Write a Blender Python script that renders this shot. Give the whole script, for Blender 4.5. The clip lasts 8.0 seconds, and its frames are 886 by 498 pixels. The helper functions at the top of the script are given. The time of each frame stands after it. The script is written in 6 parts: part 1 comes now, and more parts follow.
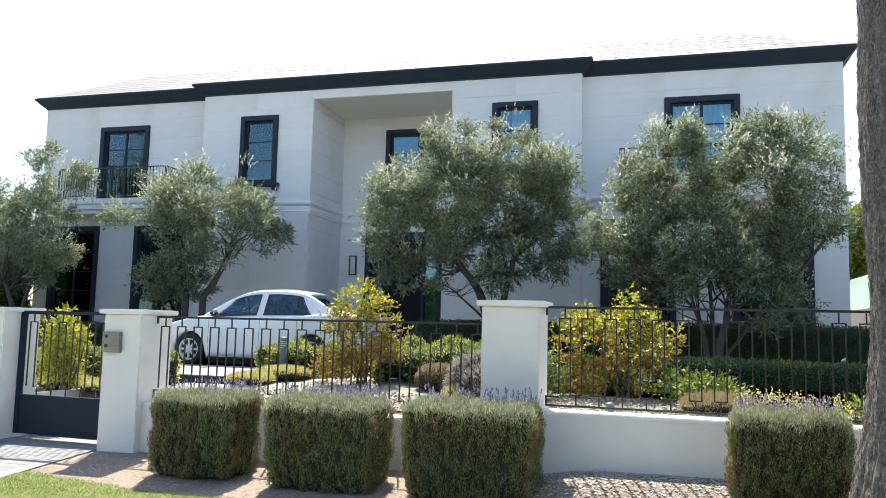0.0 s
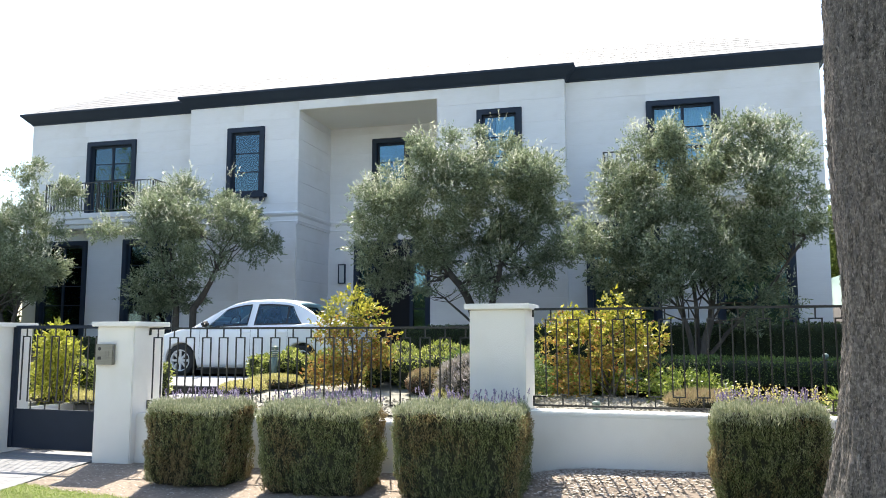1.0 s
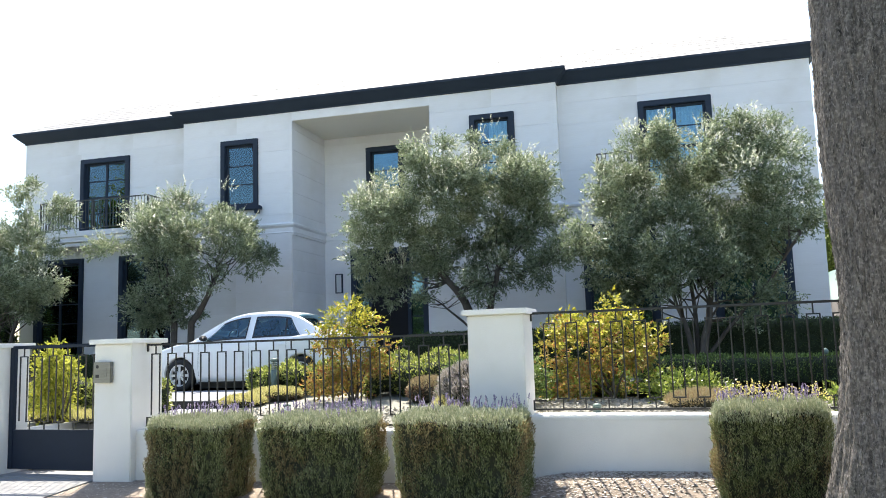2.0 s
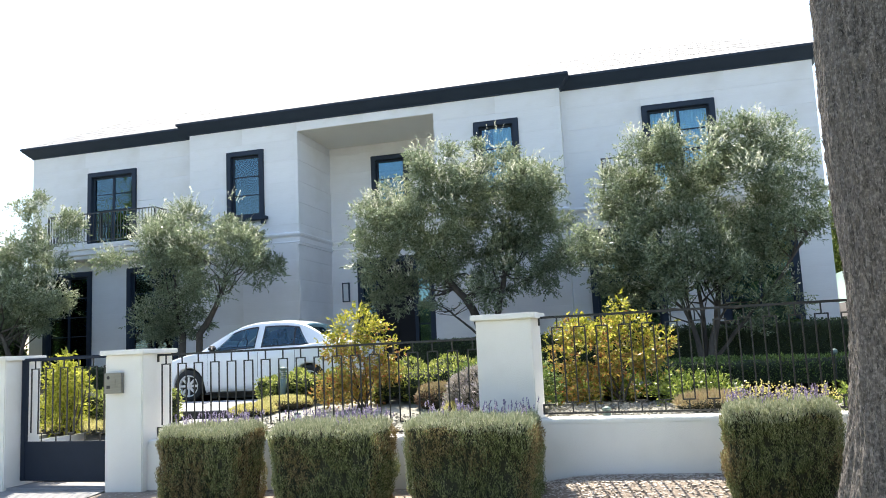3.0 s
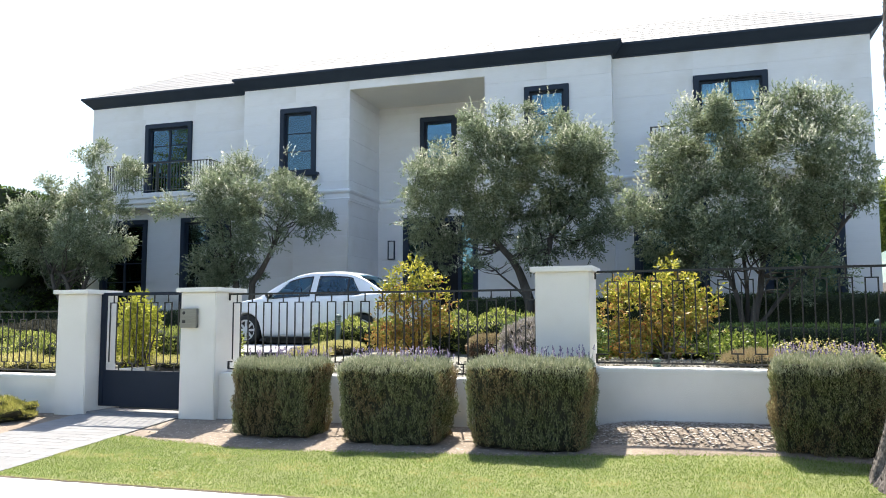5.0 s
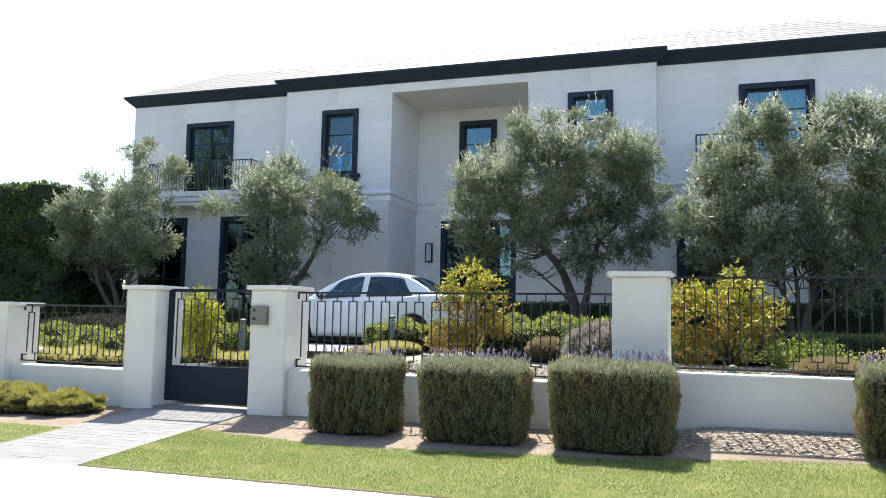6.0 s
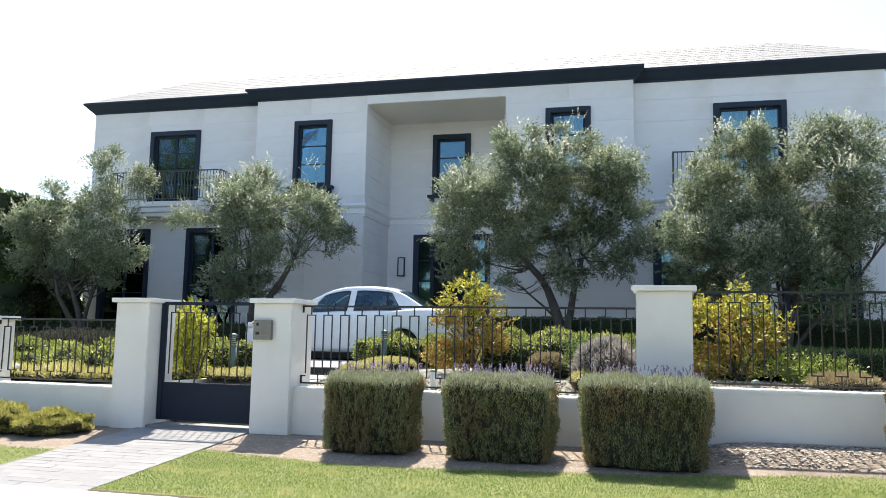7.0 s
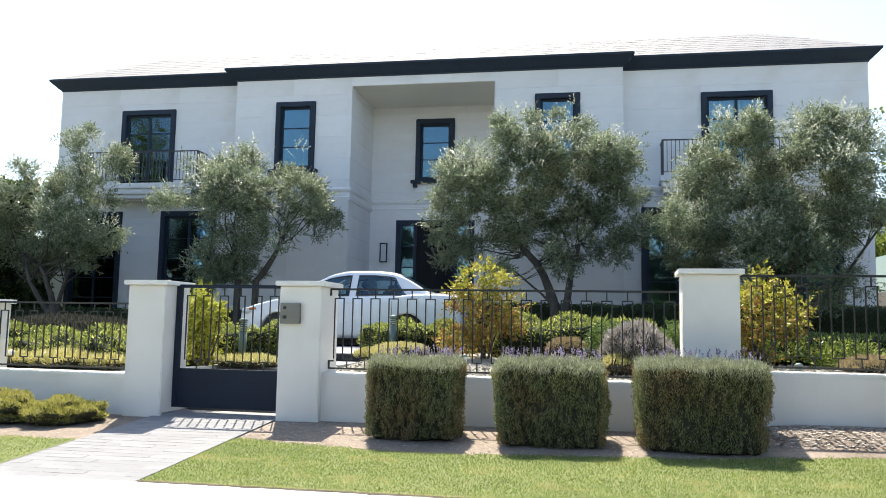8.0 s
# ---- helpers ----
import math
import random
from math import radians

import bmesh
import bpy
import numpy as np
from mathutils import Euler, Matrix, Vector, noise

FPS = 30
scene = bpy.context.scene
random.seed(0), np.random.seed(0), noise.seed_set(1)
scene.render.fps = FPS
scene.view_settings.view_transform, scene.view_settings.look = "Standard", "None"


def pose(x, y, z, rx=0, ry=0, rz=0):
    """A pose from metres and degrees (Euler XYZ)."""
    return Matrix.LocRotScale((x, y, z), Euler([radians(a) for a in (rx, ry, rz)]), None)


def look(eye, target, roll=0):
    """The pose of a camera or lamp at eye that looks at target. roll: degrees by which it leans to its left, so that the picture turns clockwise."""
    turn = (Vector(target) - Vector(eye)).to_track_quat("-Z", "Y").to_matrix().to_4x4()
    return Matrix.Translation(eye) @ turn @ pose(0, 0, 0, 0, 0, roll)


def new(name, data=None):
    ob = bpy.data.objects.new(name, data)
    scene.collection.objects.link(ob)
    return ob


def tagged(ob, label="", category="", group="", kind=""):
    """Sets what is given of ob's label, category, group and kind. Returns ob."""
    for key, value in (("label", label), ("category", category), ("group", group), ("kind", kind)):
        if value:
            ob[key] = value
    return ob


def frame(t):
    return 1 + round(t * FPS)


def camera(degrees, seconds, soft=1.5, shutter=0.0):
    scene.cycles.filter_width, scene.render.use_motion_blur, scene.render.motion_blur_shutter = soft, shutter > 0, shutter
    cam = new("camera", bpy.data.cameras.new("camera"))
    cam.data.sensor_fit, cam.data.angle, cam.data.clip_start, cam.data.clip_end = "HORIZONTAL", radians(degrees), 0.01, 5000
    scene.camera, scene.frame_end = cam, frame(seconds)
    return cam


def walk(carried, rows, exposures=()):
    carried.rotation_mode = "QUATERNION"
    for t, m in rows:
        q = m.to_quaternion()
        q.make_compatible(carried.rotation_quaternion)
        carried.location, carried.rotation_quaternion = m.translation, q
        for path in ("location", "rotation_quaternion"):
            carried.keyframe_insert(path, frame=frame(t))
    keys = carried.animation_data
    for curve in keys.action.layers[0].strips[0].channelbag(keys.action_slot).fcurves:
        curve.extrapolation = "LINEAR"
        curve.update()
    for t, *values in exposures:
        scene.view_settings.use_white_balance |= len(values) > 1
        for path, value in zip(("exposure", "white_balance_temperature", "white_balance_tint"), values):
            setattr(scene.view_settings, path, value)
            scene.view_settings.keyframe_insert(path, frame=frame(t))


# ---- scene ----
cam = camera(58.6, 8.0, soft=0.9)
PATH = [
    (0, (-0.479, 0.341, 1.638), (-1.019, 2.256, 1.841), 1.4),
    (0.5, (-0.464, 0.316, 1.624), (-0.986, 2.234, 1.84), 1.9),
    (1, (-0.408, 0.164, 1.604), (-0.92, 2.085, 1.825), -0.0),
    (1.2, (-0.413, 0.179, 1.595), (-0.918, 2.102, 1.815), -1.0),
    (2.3, (-0.386, 0.182, 1.619), (-0.883, 2.104, 1.865), -2.1),
    (2.5, (-0.399, 0.157, 1.619), (-0.89, 2.08, 1.871), -2.4),
    (3, (-0.4, 0.141, 1.587), (-0.917, 2.056, 1.844), -2.7),
    (3.5, (-0.401, 0.189, 1.581), (-0.963, 2.096, 1.8), -2.3),
    (4, (-0.414, 0.167, 1.578), (-1.012, 2.066, 1.768), -1.8),
    (4.2, (-0.421, 0.121, 1.554), (-1.023, 2.019, 1.743), -1.7),
    (5.3, (-0.816, -0.554, 1.316), (-1.42, 1.344, 1.489), 0.4),
    (5.5, (-0.964, -0.599, 1.311), (-1.6, 1.286, 1.515), 0.0),
    (6, (-1.356, -0.728, 1.324), (-1.985, 1.161, 1.51), 1.1),
    (6.5, (-1.853, -0.796, 1.305), (-2.387, 1.122, 1.485), 1.5),
    (7, (-2.333, -0.76, 1.298), (-2.822, 1.166, 1.525), 1.1),
    (7.5, (-2.912, -0.755, 1.256), (-3.199, 1.216, 1.444), 1.3),
    (8, (-3.536, -0.751, 1.213), (-3.889, 1.207, 1.415), 1.1),
]
walk(cam, [(t, look(eye, target, roll)) for t, eye, target, roll in PATH], [(t, e, 6850, 9) for t, e in ((0, 1.4), (0.5, 1.55), (1.2, 1.53), (2.5, 1.68), (3.3, 1.62), (4.2, 1.65), (5.5, 1.31), (8, 1.3))])

# World: house front along x, street towards -y, z up. The street fence has its own frame (u along it, v behind it).
WALL_O, WALL_A = (-7.45, 9.03), radians(-2.4)
CA, SA = math.cos(WALL_A), math.sin(WALL_A)
FENCE = Matrix.Translation((WALL_O[0], WALL_O[1], 0)) @ Matrix.Rotation(WALL_A, 4, "Z")


def to_uv(x, y):
    dx, dy = x - WALL_O[0], y - WALL_O[1]
    return CA * dx + SA * dy, -SA * dx + CA * dy


def to_xy(u, v):
    return WALL_O[0] + CA * u - SA * v, WALL_O[1] + SA * u + CA * v


# ---- light ----
SUN_TO = Vector((-0.206, 0.579, 1.0)).normalized()
world = bpy.data.worlds.new("sky")
scene.world = world
world.use_nodes = True
wn = world.node_tree
wn.nodes.clear()
sky = wn.nodes.new("ShaderNodeTexSky")
sky.sky_type = "NISHITA"
sky.sun_disc = False
sky.sun_elevation = math.asin(SUN_TO.z)
sky.sun_rotation = math.atan2(SUN_TO.x, SUN_TO.y)
sky.air_density, sky.dust_density, sky.ozone_density = 1.0, 1.2, 1.5
bg = wn.nodes.new("ShaderNodeBackground")
bg.inputs["Strength"].default_value = 0.13
wo = wn.nodes.new("ShaderNodeOutputWorld")
wn.links.new(sky.outputs[0], bg.inputs[0])
wn.links.new(bg.outputs[0], wo.inputs[0])
sun_data = bpy.data.lights.new("sun", "SUN")
sun_data.energy, sun_data.angle, sun_data.color = 4.6, radians(0.53), (1.0, 0.95, 0.87)
sun = new("sun", sun_data)
sun.matrix_world = look(SUN_TO * 60, (0, 0, 0))

# ---- materials ----


def shade(name, c1, c2, rough=0.7, metal=0.0, fine=40.0, broad=2.0, bump=0.3, bump_scale=None, spec=0.5, mottled=0.5, island=0.0, per_piece=0.0, dirt=None, stretch=(1, 1, 1), coat=0.0):
    """A surface with variation at two scales, in metres."""
    m = bpy.data.materials.new(name)
    m.use_nodes = True
    t = m.node_tree
    n, l = t.nodes, t.links
    n.clear()
    out = n.new("ShaderNodeOutputMaterial")
    p = n.new("ShaderNodeBsdfPrincipled")
    l.new(p.outputs[0], out.inputs[0])
    tc = n.new("ShaderNodeTexCoord")
    mp = n.new("ShaderNodeMapping")
    mp.inputs["Scale"].default_value = stretch
    l.new(tc.outputs["Object"], mp.inputs[0])
    a = n.new("ShaderNodeTexNoise")
    a.inputs["Scale"].default_value, a.inputs["Detail"].default_value = broad, 5
    b = n.new("ShaderNodeTexNoise")
    b.inputs["Scale"].default_value, b.inputs["Detail"].default_value = fine, 4
    l.new(mp.outputs[0], a.inputs[0]), l.new(mp.outputs[0], b.inputs[0])
    add = n.new("ShaderNodeMath")
    add.operation = "MULTIPLY_ADD"
    add.inputs[1].default_value = mottled
    l.new(a.outputs[0], add.inputs[0])
    mul = n.new("ShaderNodeMath")
    mul.operation = "MULTIPLY"
    mul.inputs[1].default_value = 1 - mottled
    l.new(b.outputs[0], mul.inputs[0]), l.new(mul.outputs[0], add.inputs[2])
    ramp = n.new("ShaderNodeMapRange")
    ramp.inputs[1].default_value, ramp.inputs[2].default_value = 0.32, 0.68
    last = add.outputs[0]
    for amount, node, socket in ((island, "ShaderNodeNewGeometry", "Random Per Island"), (per_piece, "ShaderNodeObjectInfo", "Random")):
        if amount:
            g = n.new(node)
            mixv = n.new("ShaderNodeMix")
            mixv.inputs[0].default_value = amount
            l.new(last, mixv.inputs[2]), l.new(g.outputs[socket], mixv.inputs[3])
            last = mixv.outputs[0]
    l.new(last, ramp.inputs[0])
    if island or per_piece:
        ramp.inputs[1].default_value, ramp.inputs[2].default_value = 0.15, 0.85
    mix = n.new("ShaderNodeMix")
    mix.data_type = "RGBA"
    l.new(ramp.outputs[0], mix.inputs[0])
    mix.inputs[6].default_value, mix.inputs[7].default_value = (*c1, 1), (*c2, 1)
    colour = mix.outputs[2]
    if dirt:
        d = n.new("ShaderNodeTexNoise")
        d.inputs["Scale"].default_value, d.inputs["Detail"].default_value = dirt[1], 8
        l.new(tc.outputs["Object"], d.inputs[0])
        r = n.new("ShaderNodeMapRange")
        r.inputs[1].default_value, r.inputs[2].default_value, r.inputs[4].default_value = 0.5, 0.75, dirt[2]
        l.new(d.outputs[0], r.inputs[0])
        mx = n.new("ShaderNodeMix")
        mx.data_type = "RGBA"
        l.new(r.outputs[0], mx.inputs[0]), l.new(colour, mx.inputs[6])
        mx.inputs[7].default_value = (*dirt[0], 1)
        colour = mx.outputs[2]
    l.new(colour, p.inputs["Base Color"])
    rr = n.new("ShaderNodeMapRange")
    rr.inputs[3].default_value, rr.inputs[4].default_value = max(rough - 0.08, 0.02), min(rough + 0.08, 1)
    l.new(b.outputs[0], rr.inputs[0]), l.new(rr.outputs[0], p.inputs["Roughness"])
    p.inputs["Metallic"].default_value, p.inputs["Specular IOR Level"].default_value = metal, spec
    p.inputs["Coat Weight"].default_value = coat
    if bump:
        bn = n.new("ShaderNodeBump")
        bn.inputs["Strength"].default_value, bn.inputs["Distance"].default_value = bump, 0.01
        src = b
        if bump_scale:
            src = n.new("ShaderNodeTexNoise")
            src.inputs["Scale"].default_value, src.inputs["Detail"].default_value = bump_scale, 6
            l.new(mp.outputs[0], src.inputs[0])
        l.new(src.outputs[0], bn.inputs["Height"]), l.new(bn.outputs[0], p.inputs["Normal"])
    return m


def leafy(name, c1, c2, c3=None, through_light=0.35, rough=0.45, spec=0.4):
    """Leaves: each differs, and light shines through them."""
    m = bpy.data.materials.new(name)
    m.use_nodes = True
    t = m.node_tree
    n, l = t.nodes, t.links
    n.clear()
    out = n.new("ShaderNodeOutputMaterial")
    p = n.new("ShaderNodeBsdfPrincipled")
    tr = n.new("ShaderNodeBsdfTranslucent")
    ms = n.new("ShaderNodeMixShader")
    ms.inputs[0].default_value = through_light
    g = n.new("ShaderNodeNewGeometry")
    ramp = n.new("ShaderNodeValToRGB")
    e = ramp.color_ramp.elements
    e[0].color, e[1].color = (*c1, 1), (*c2, 1)
    if c3:
        e[1].position = 0.6
        k = e.new(0.95)
        k.color = (*c3, 1)
    l.new(g.outputs["Random Per Island"], ramp.inputs[0])
    l.new(ramp.outputs[0], p.inputs["Base Color"]), l.new(ramp.outputs[0], tr.inputs[0])
    p.inputs["Roughness"].default_value, p.inputs["Specular IOR Level"].default_value = rough, spec
    l.new(p.outputs[0], ms.inputs[1]), l.new(tr.outputs[0], ms.inputs[2]), l.new(ms.outputs[0], out.inputs[0])
    return m


def glassy(name, tint, rough=0.02, clear=0.7, ior=1.5):
    m = bpy.data.materials.new(name)
    m.use_nodes = True
    t = m.node_tree
    n, l = t.nodes, t.links
    n.clear()
    out = n.new("ShaderNodeOutputMaterial")
    tp = n.new("ShaderNodeBsdfTransparent")
    tp.inputs[0].default_value = (*[c * clear for c in tint], 1)
    gl = n.new("ShaderNodeBsdfGlossy")
    gl.inputs["Roughness"].default_value = rough
    gl.inputs[0].default_value = (0.52, 0.8, 0.96, 1)
    fr = n.new("ShaderNodeFresnel")
    fr.inputs[0].default_value = ior
    ms = n.new("ShaderNodeMixShader")
    nz = n.new("ShaderNodeTexNoise")
    nz.inputs["Scale"].default_value = 1.6
    bn = n.new("ShaderNodeBump")
    bn.inputs["Strength"].default_value, bn.inputs["Distance"].default_value = 0.08, 0.02
    tc = n.new("ShaderNodeTexCoord")
    l.new(tc.outputs["Object"], nz.inputs[0]), l.new(nz.outputs[0], bn.inputs["Height"]), l.new(bn.outputs[0], gl.inputs["Normal"])
    l.new(fr.outputs[0], ms.inputs[0]), l.new(tp.outputs[0], ms.inputs[1]), l.new(gl.outputs[0], ms.inputs[2]), l.new(ms.outputs[0], out.inputs[0])
    return m


M_STONE = shade("limestone_cladding", (0.7, 0.69, 0.695), (0.83, 0.825, 0.835), 0.75, fine=14, broad=1.3, bump=0.12, mottled=0.55, per_piece=0.2, stretch=(0.3, 1, 3.0), dirt=((0.6, 0.575, 0.54), 0.9, 0.45))
M_STONE_BACK = shade("stone_joint", (0.66, 0.65, 0.64), (0.74, 0.73, 0.72), 0.9, fine=20, bump=0.2)
M_SOFFIT = shade("porch_plaster", (0.72, 0.69, 0.62), (0.78, 0.75, 0.68), 0.8, fine=60, broad=0.8, bump=0.1)
M_PLASTER = shade("white_plaster", (0.75, 0.718, 0.655), (0.84, 0.808, 0.752), 0.85, fine=90, broad=1.3, bump=0.28, mottled=0.55, dirt=((0.5, 0.46, 0.38), 2.3, 0.16))
M_CAP = shade("cast_stone_cap", (0.76, 0.74, 0.69), (0.84, 0.82, 0.78), 0.8, fine=70, broad=3, bump=0.2)
M_TRIM = shade("charcoal_trim", (0.016, 0.026, 0.045), (0.024, 0.037, 0.06), 0.65, fine=50, broad=2, bump=0.05, spec=0.3)
M_IRON = shade("black_iron", (0.013, 0.0127, 0.0125), (0.024, 0.0235, 0.0225), 0.38, metal=0.0, fine=120, broad=6, bump=0.1, spec=0.6)
M_GATE = shade("slate_grey_gate_paint", (0.008, 0.0145, 0.028), (0.012, 0.0205, 0.038), 0.6, fine=80, broad=3, bump=0.06, spec=0.3)
M_STEEL = shade("brushed_steel", (0.21, 0.2, 0.18), (0.29, 0.28, 0.255), 0.4, metal=0.8, fine=60, broad=8, bump=0.05, stretch=(1, 1, 12))
M_DARK = shade("black_plastic", (0.012, 0.012, 0.013), (0.022, 0.022, 0.024), 0.5, bump=0.05)
M_DOOR = shade("black_door_paint", (0.006, 0.006, 0.008), (0.01, 0.01, 0.012), 0.65, bump=0.05, spec=0.25)
M_ROOF = shade("pale_grey_slate", (0.2, 0.2, 0.204), (0.235, 0.235, 0.24), 0.8, fine=18, broad=1.5, bump=0.4, per_piece=0.25, island=0.25, spec=0.4)
M_GLASS = glassy("window_glass", (0.68, 0.86, 0.9), clear=0.9, ior=2.15)
M_ROOM = shade("dim_room_paint", (0.16, 0.158, 0.155), (0.21, 0.205, 0.2), 0.9)
M_CURTAIN = shade("sheer_curtain", (0.7, 0.69, 0.66), (0.8, 0.79, 0.76), 0.9, stretch=(14, 14, 0.5), fine=4, broad=2)
M_SOIL = shade("dry_soil", (0.13, 0.1, 0.074), (0.3, 0.243, 0.19), 0.95, fine=22, broad=1.4, bump=0.7, bump_scale=30, mottled=0.5)
M_LAWN = shade("lawn_soil_and_thatch", (0.1, 0.13, 0.035), (0.2, 0.21, 0.075), 0.95, fine=30, broad=0.9, bump=0.8, bump_scale=70)
M_YARD = shade("garden_bed", (0.17, 0.165, 0.13), (0.29, 0.285, 0.245), 0.95, fine=10, broad=0.8, bump=0.7, bump_scale=40)
M_WALKWAY = shade("pale_concrete", (0.5, 0.49, 0.46), (0.6, 0.585, 0.555), 0.9, fine=60, broad=1.0, bump=0.3, per_piece=0.25, dirt=((0.34, 0.32, 0.29), 1.6, 0.35))
M_PAVER = shade("grey_stone_paver", (0.17, 0.17, 0.174), (0.25, 0.25, 0.252), 0.85, fine=35, broad=2.5, bump=0.3, per_piece=0.3)
M_PORCH = shade("warm_limestone_floor", (0.5, 0.44, 0.35), (0.6, 0.54, 0.45), 0.7, fine=30, broad=1.5, bump=0.1)
M_STEP = shade("grey_stone_step", (0.2, 0.2, 0.21), (0.29, 0.29, 0.3), 0.85, fine=40, broad=1.2, bump=0.2)
M_EDGE = shade("dark_turf_edge", (0.05, 0.038, 0.025), (0.13, 0.1, 0.065), 0.95, fine=40, broad=4, bump=0.8)
M_DRIVE = shade("driveway_asphalt", (0.06, 0.062, 0.068), (0.1, 0.102, 0.107), 0.95, fine=80, broad=0.7, bump=0.4, spec=0.2)
M_RISER = shade("dark_basalt_riser", (0.022, 0.022, 0.024), (0.04, 0.04, 0.042), 0.85, fine=50, broad=3, bump=0.3)
M_ROAD = shade("street_asphalt", (0.06, 0.06, 0.06), (0.1, 0.1, 0.1), 0.9, fine=90, broad=0.6, bump=0.5)
M_EARTH = shade("far_ground", (0.1, 0.12, 0.05), (0.2, 0.19, 0.1), 0.95, fine=0.8, broad=0.05, bump=0.3)
M_BARK = shade("grey_tree_bark", (0.012, 0.010, 0.009), (0.17, 0.145, 0.128), 0.95, fine=75, broad=26, bump=1.0, bump_scale=60, stretch=(1, 1, 0.4), mottled=0.5, dirt=((0.32, 0.285, 0.26), 38, 0.6))
M_FLAKE = shade("flaking_bark", (0.022, 0.018, 0.016), (0.29, 0.255, 0.232), 0.95, fine=60, broad=9, bump=0.4, island=0.7)
M_OLIVE_BARK = shade("olive_bark", (0.04, 0.033, 0.027), (0.105, 0.088, 0.072), 0.95, fine=22, broad=5, bump=0.8, stretch=(1, 1, 0.3))
M_CHIP = shade("bark_chips", (0.36, 0.315, 0.265), (0.6, 0.55, 0.49), 0.9, fine=20, island=0.45, bump=0.3)
M_OLIVE = leafy("olive_leaves", (0.09, 0.12, 0.067), (0.218, 0.268, 0.153), (0.385, 0.43, 0.305), 0.42, 0.42, 0.45)
# paler than the crown: sunlight on its tops is put into this colour
M_OLIVE_LIT = leafy("sunlit_olive_shoots", (0.25, 0.29, 0.18), (0.46, 0.48, 0.36), (0.72, 0.72, 0.64), 0.5, 0.3, 0.8)
M_GRASS = leafy("grass_blades", (0.125, 0.205, 0.041), (0.225, 0.32, 0.072), (0.37, 0.43, 0.14), 0.48, 0.6, 0.25)
M_GRASS_DEEP = leafy("shaded_lush_grass_blades", (0.095, 0.155, 0.03), (0.165, 0.235, 0.046), (0.25, 0.31, 0.08), 0.45, 0.6, 0.25)
M_LITTER = shade("garden_leaf_litter", (0.2, 0.185, 0.15), (0.35, 0.33, 0.285), 0.9, fine=20, island=0.5, bump=0.3)
M_MULCH = shade("dark_garden_mulch", (0.03, 0.024, 0.018), (0.085, 0.068, 0.05), 0.95, fine=18, broad=2, bump=0.9, bump_scale=40)
M_GRASS_DRY = leafy("sun_dried_grass_blades", (0.3, 0.31, 0.1), (0.42, 0.41, 0.16), (0.56, 0.51, 0.26), 0.5, 0.6, 0.25)
M_LAV = leafy("lavender_foliage", (0.082, 0.102, 0.042), (0.225, 0.255, 0.11), (0.48, 0.48, 0.28), 0.38, 0.6, 0.3)
M_LAV_BROWN = leafy("browned_lavender_foliage", (0.14, 0.1, 0.05), (0.29, 0.22, 0.115), (0.44, 0.36, 0.2), 0.35, 0.7, 0.25)
M_LAV_TOP = leafy("grey_green_lavender_tips", (0.2, 0.235, 0.135), (0.33, 0.355, 0.225), (0.5, 0.5, 0.37), 0.35, 0.7, 0.25)
# near black: the shade deep between the leaves is put into this colour
M_LAV_CORE = shade("shaded_twig_core", (0.016, 0.017, 0.009), (0.045, 0.044, 0.024), 0.95, fine=30, broad=5, bump=1.0)
M_FLOWER = leafy("lavender_flowers", (0.16, 0.125, 0.22), (0.29, 0.24, 0.36), (0.55, 0.5, 0.58), 0.35, 0.7)
M_YFLOWER = leafy("small_yellow_flowers", (0.5, 0.44, 0.12), (0.72, 0.66, 0.3), None, 0.4, 0.7)
M_GOLD = leafy("golden_shrub_leaves", (0.13, 0.155, 0.018), (0.35, 0.345, 0.042), (0.62, 0.55, 0.12), 0.44)
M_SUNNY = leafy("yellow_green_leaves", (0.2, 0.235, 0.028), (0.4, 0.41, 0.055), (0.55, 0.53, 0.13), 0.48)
M_RUST = leafy("yellow_and_rust_leaves", (0.15, 0.15, 0.04), (0.44, 0.33, 0.08), (0.34, 0.125, 0.05), 0.44)
M_LIME = leafy("lime_green_leaves", (0.14, 0.185, 0.035), (0.26, 0.3, 0.07), (0.44, 0.45, 0.16), 0.46)
# one hedge green in two copies: darkened for shade, brightened for sun
M_BOX = leafy("shaded_boxwood_leaves", (0.022, 0.045, 0.012), (0.05, 0.085, 0.024), (0.09, 0.13, 0.04), 0.3)
M_BOX_SUN = leafy("sunlit_mid_green_leaves", (0.065, 0.11, 0.026), (0.13, 0.195, 0.05), (0.23, 0.31, 0.095), 0.4)
# shade inside the hedges, put into a near-black green
M_BOX_CORE = shade("hedge_shade_core", (0.01, 0.018, 0.006), (0.025, 0.035, 0.012), 0.95)
M_TAN = leafy("dry_tan_stems", (0.3, 0.24, 0.12), (0.4, 0.34, 0.19), (0.3, 0.2, 0.12), 0.3)
M_SANTOLINA = leafy("yellow_green_fine_foliage", (0.34, 0.33, 0.11), (0.54, 0.5, 0.2), (0.7, 0.64, 0.34), 0.45, 0.7, 0.25)
M_BROWNED = leafy("brown_dead_stems", (0.1, 0.06, 0.04), (0.22, 0.135, 0.085), (0.34, 0.25, 0.18), 0.3, 0.8, 0.2)
M_FADED = leafy("faded_lavender_spikes", (0.2, 0.185, 0.15), (0.34, 0.315, 0.275), (0.52, 0.47, 0.49), 0.35, 0.8, 0.2)
M_DUSKY = leafy("dark_dry_stems", (0.036, 0.038, 0.028), (0.085, 0.083, 0.062), (0.17, 0.155, 0.115), 0.2, 0.8, 0.2)
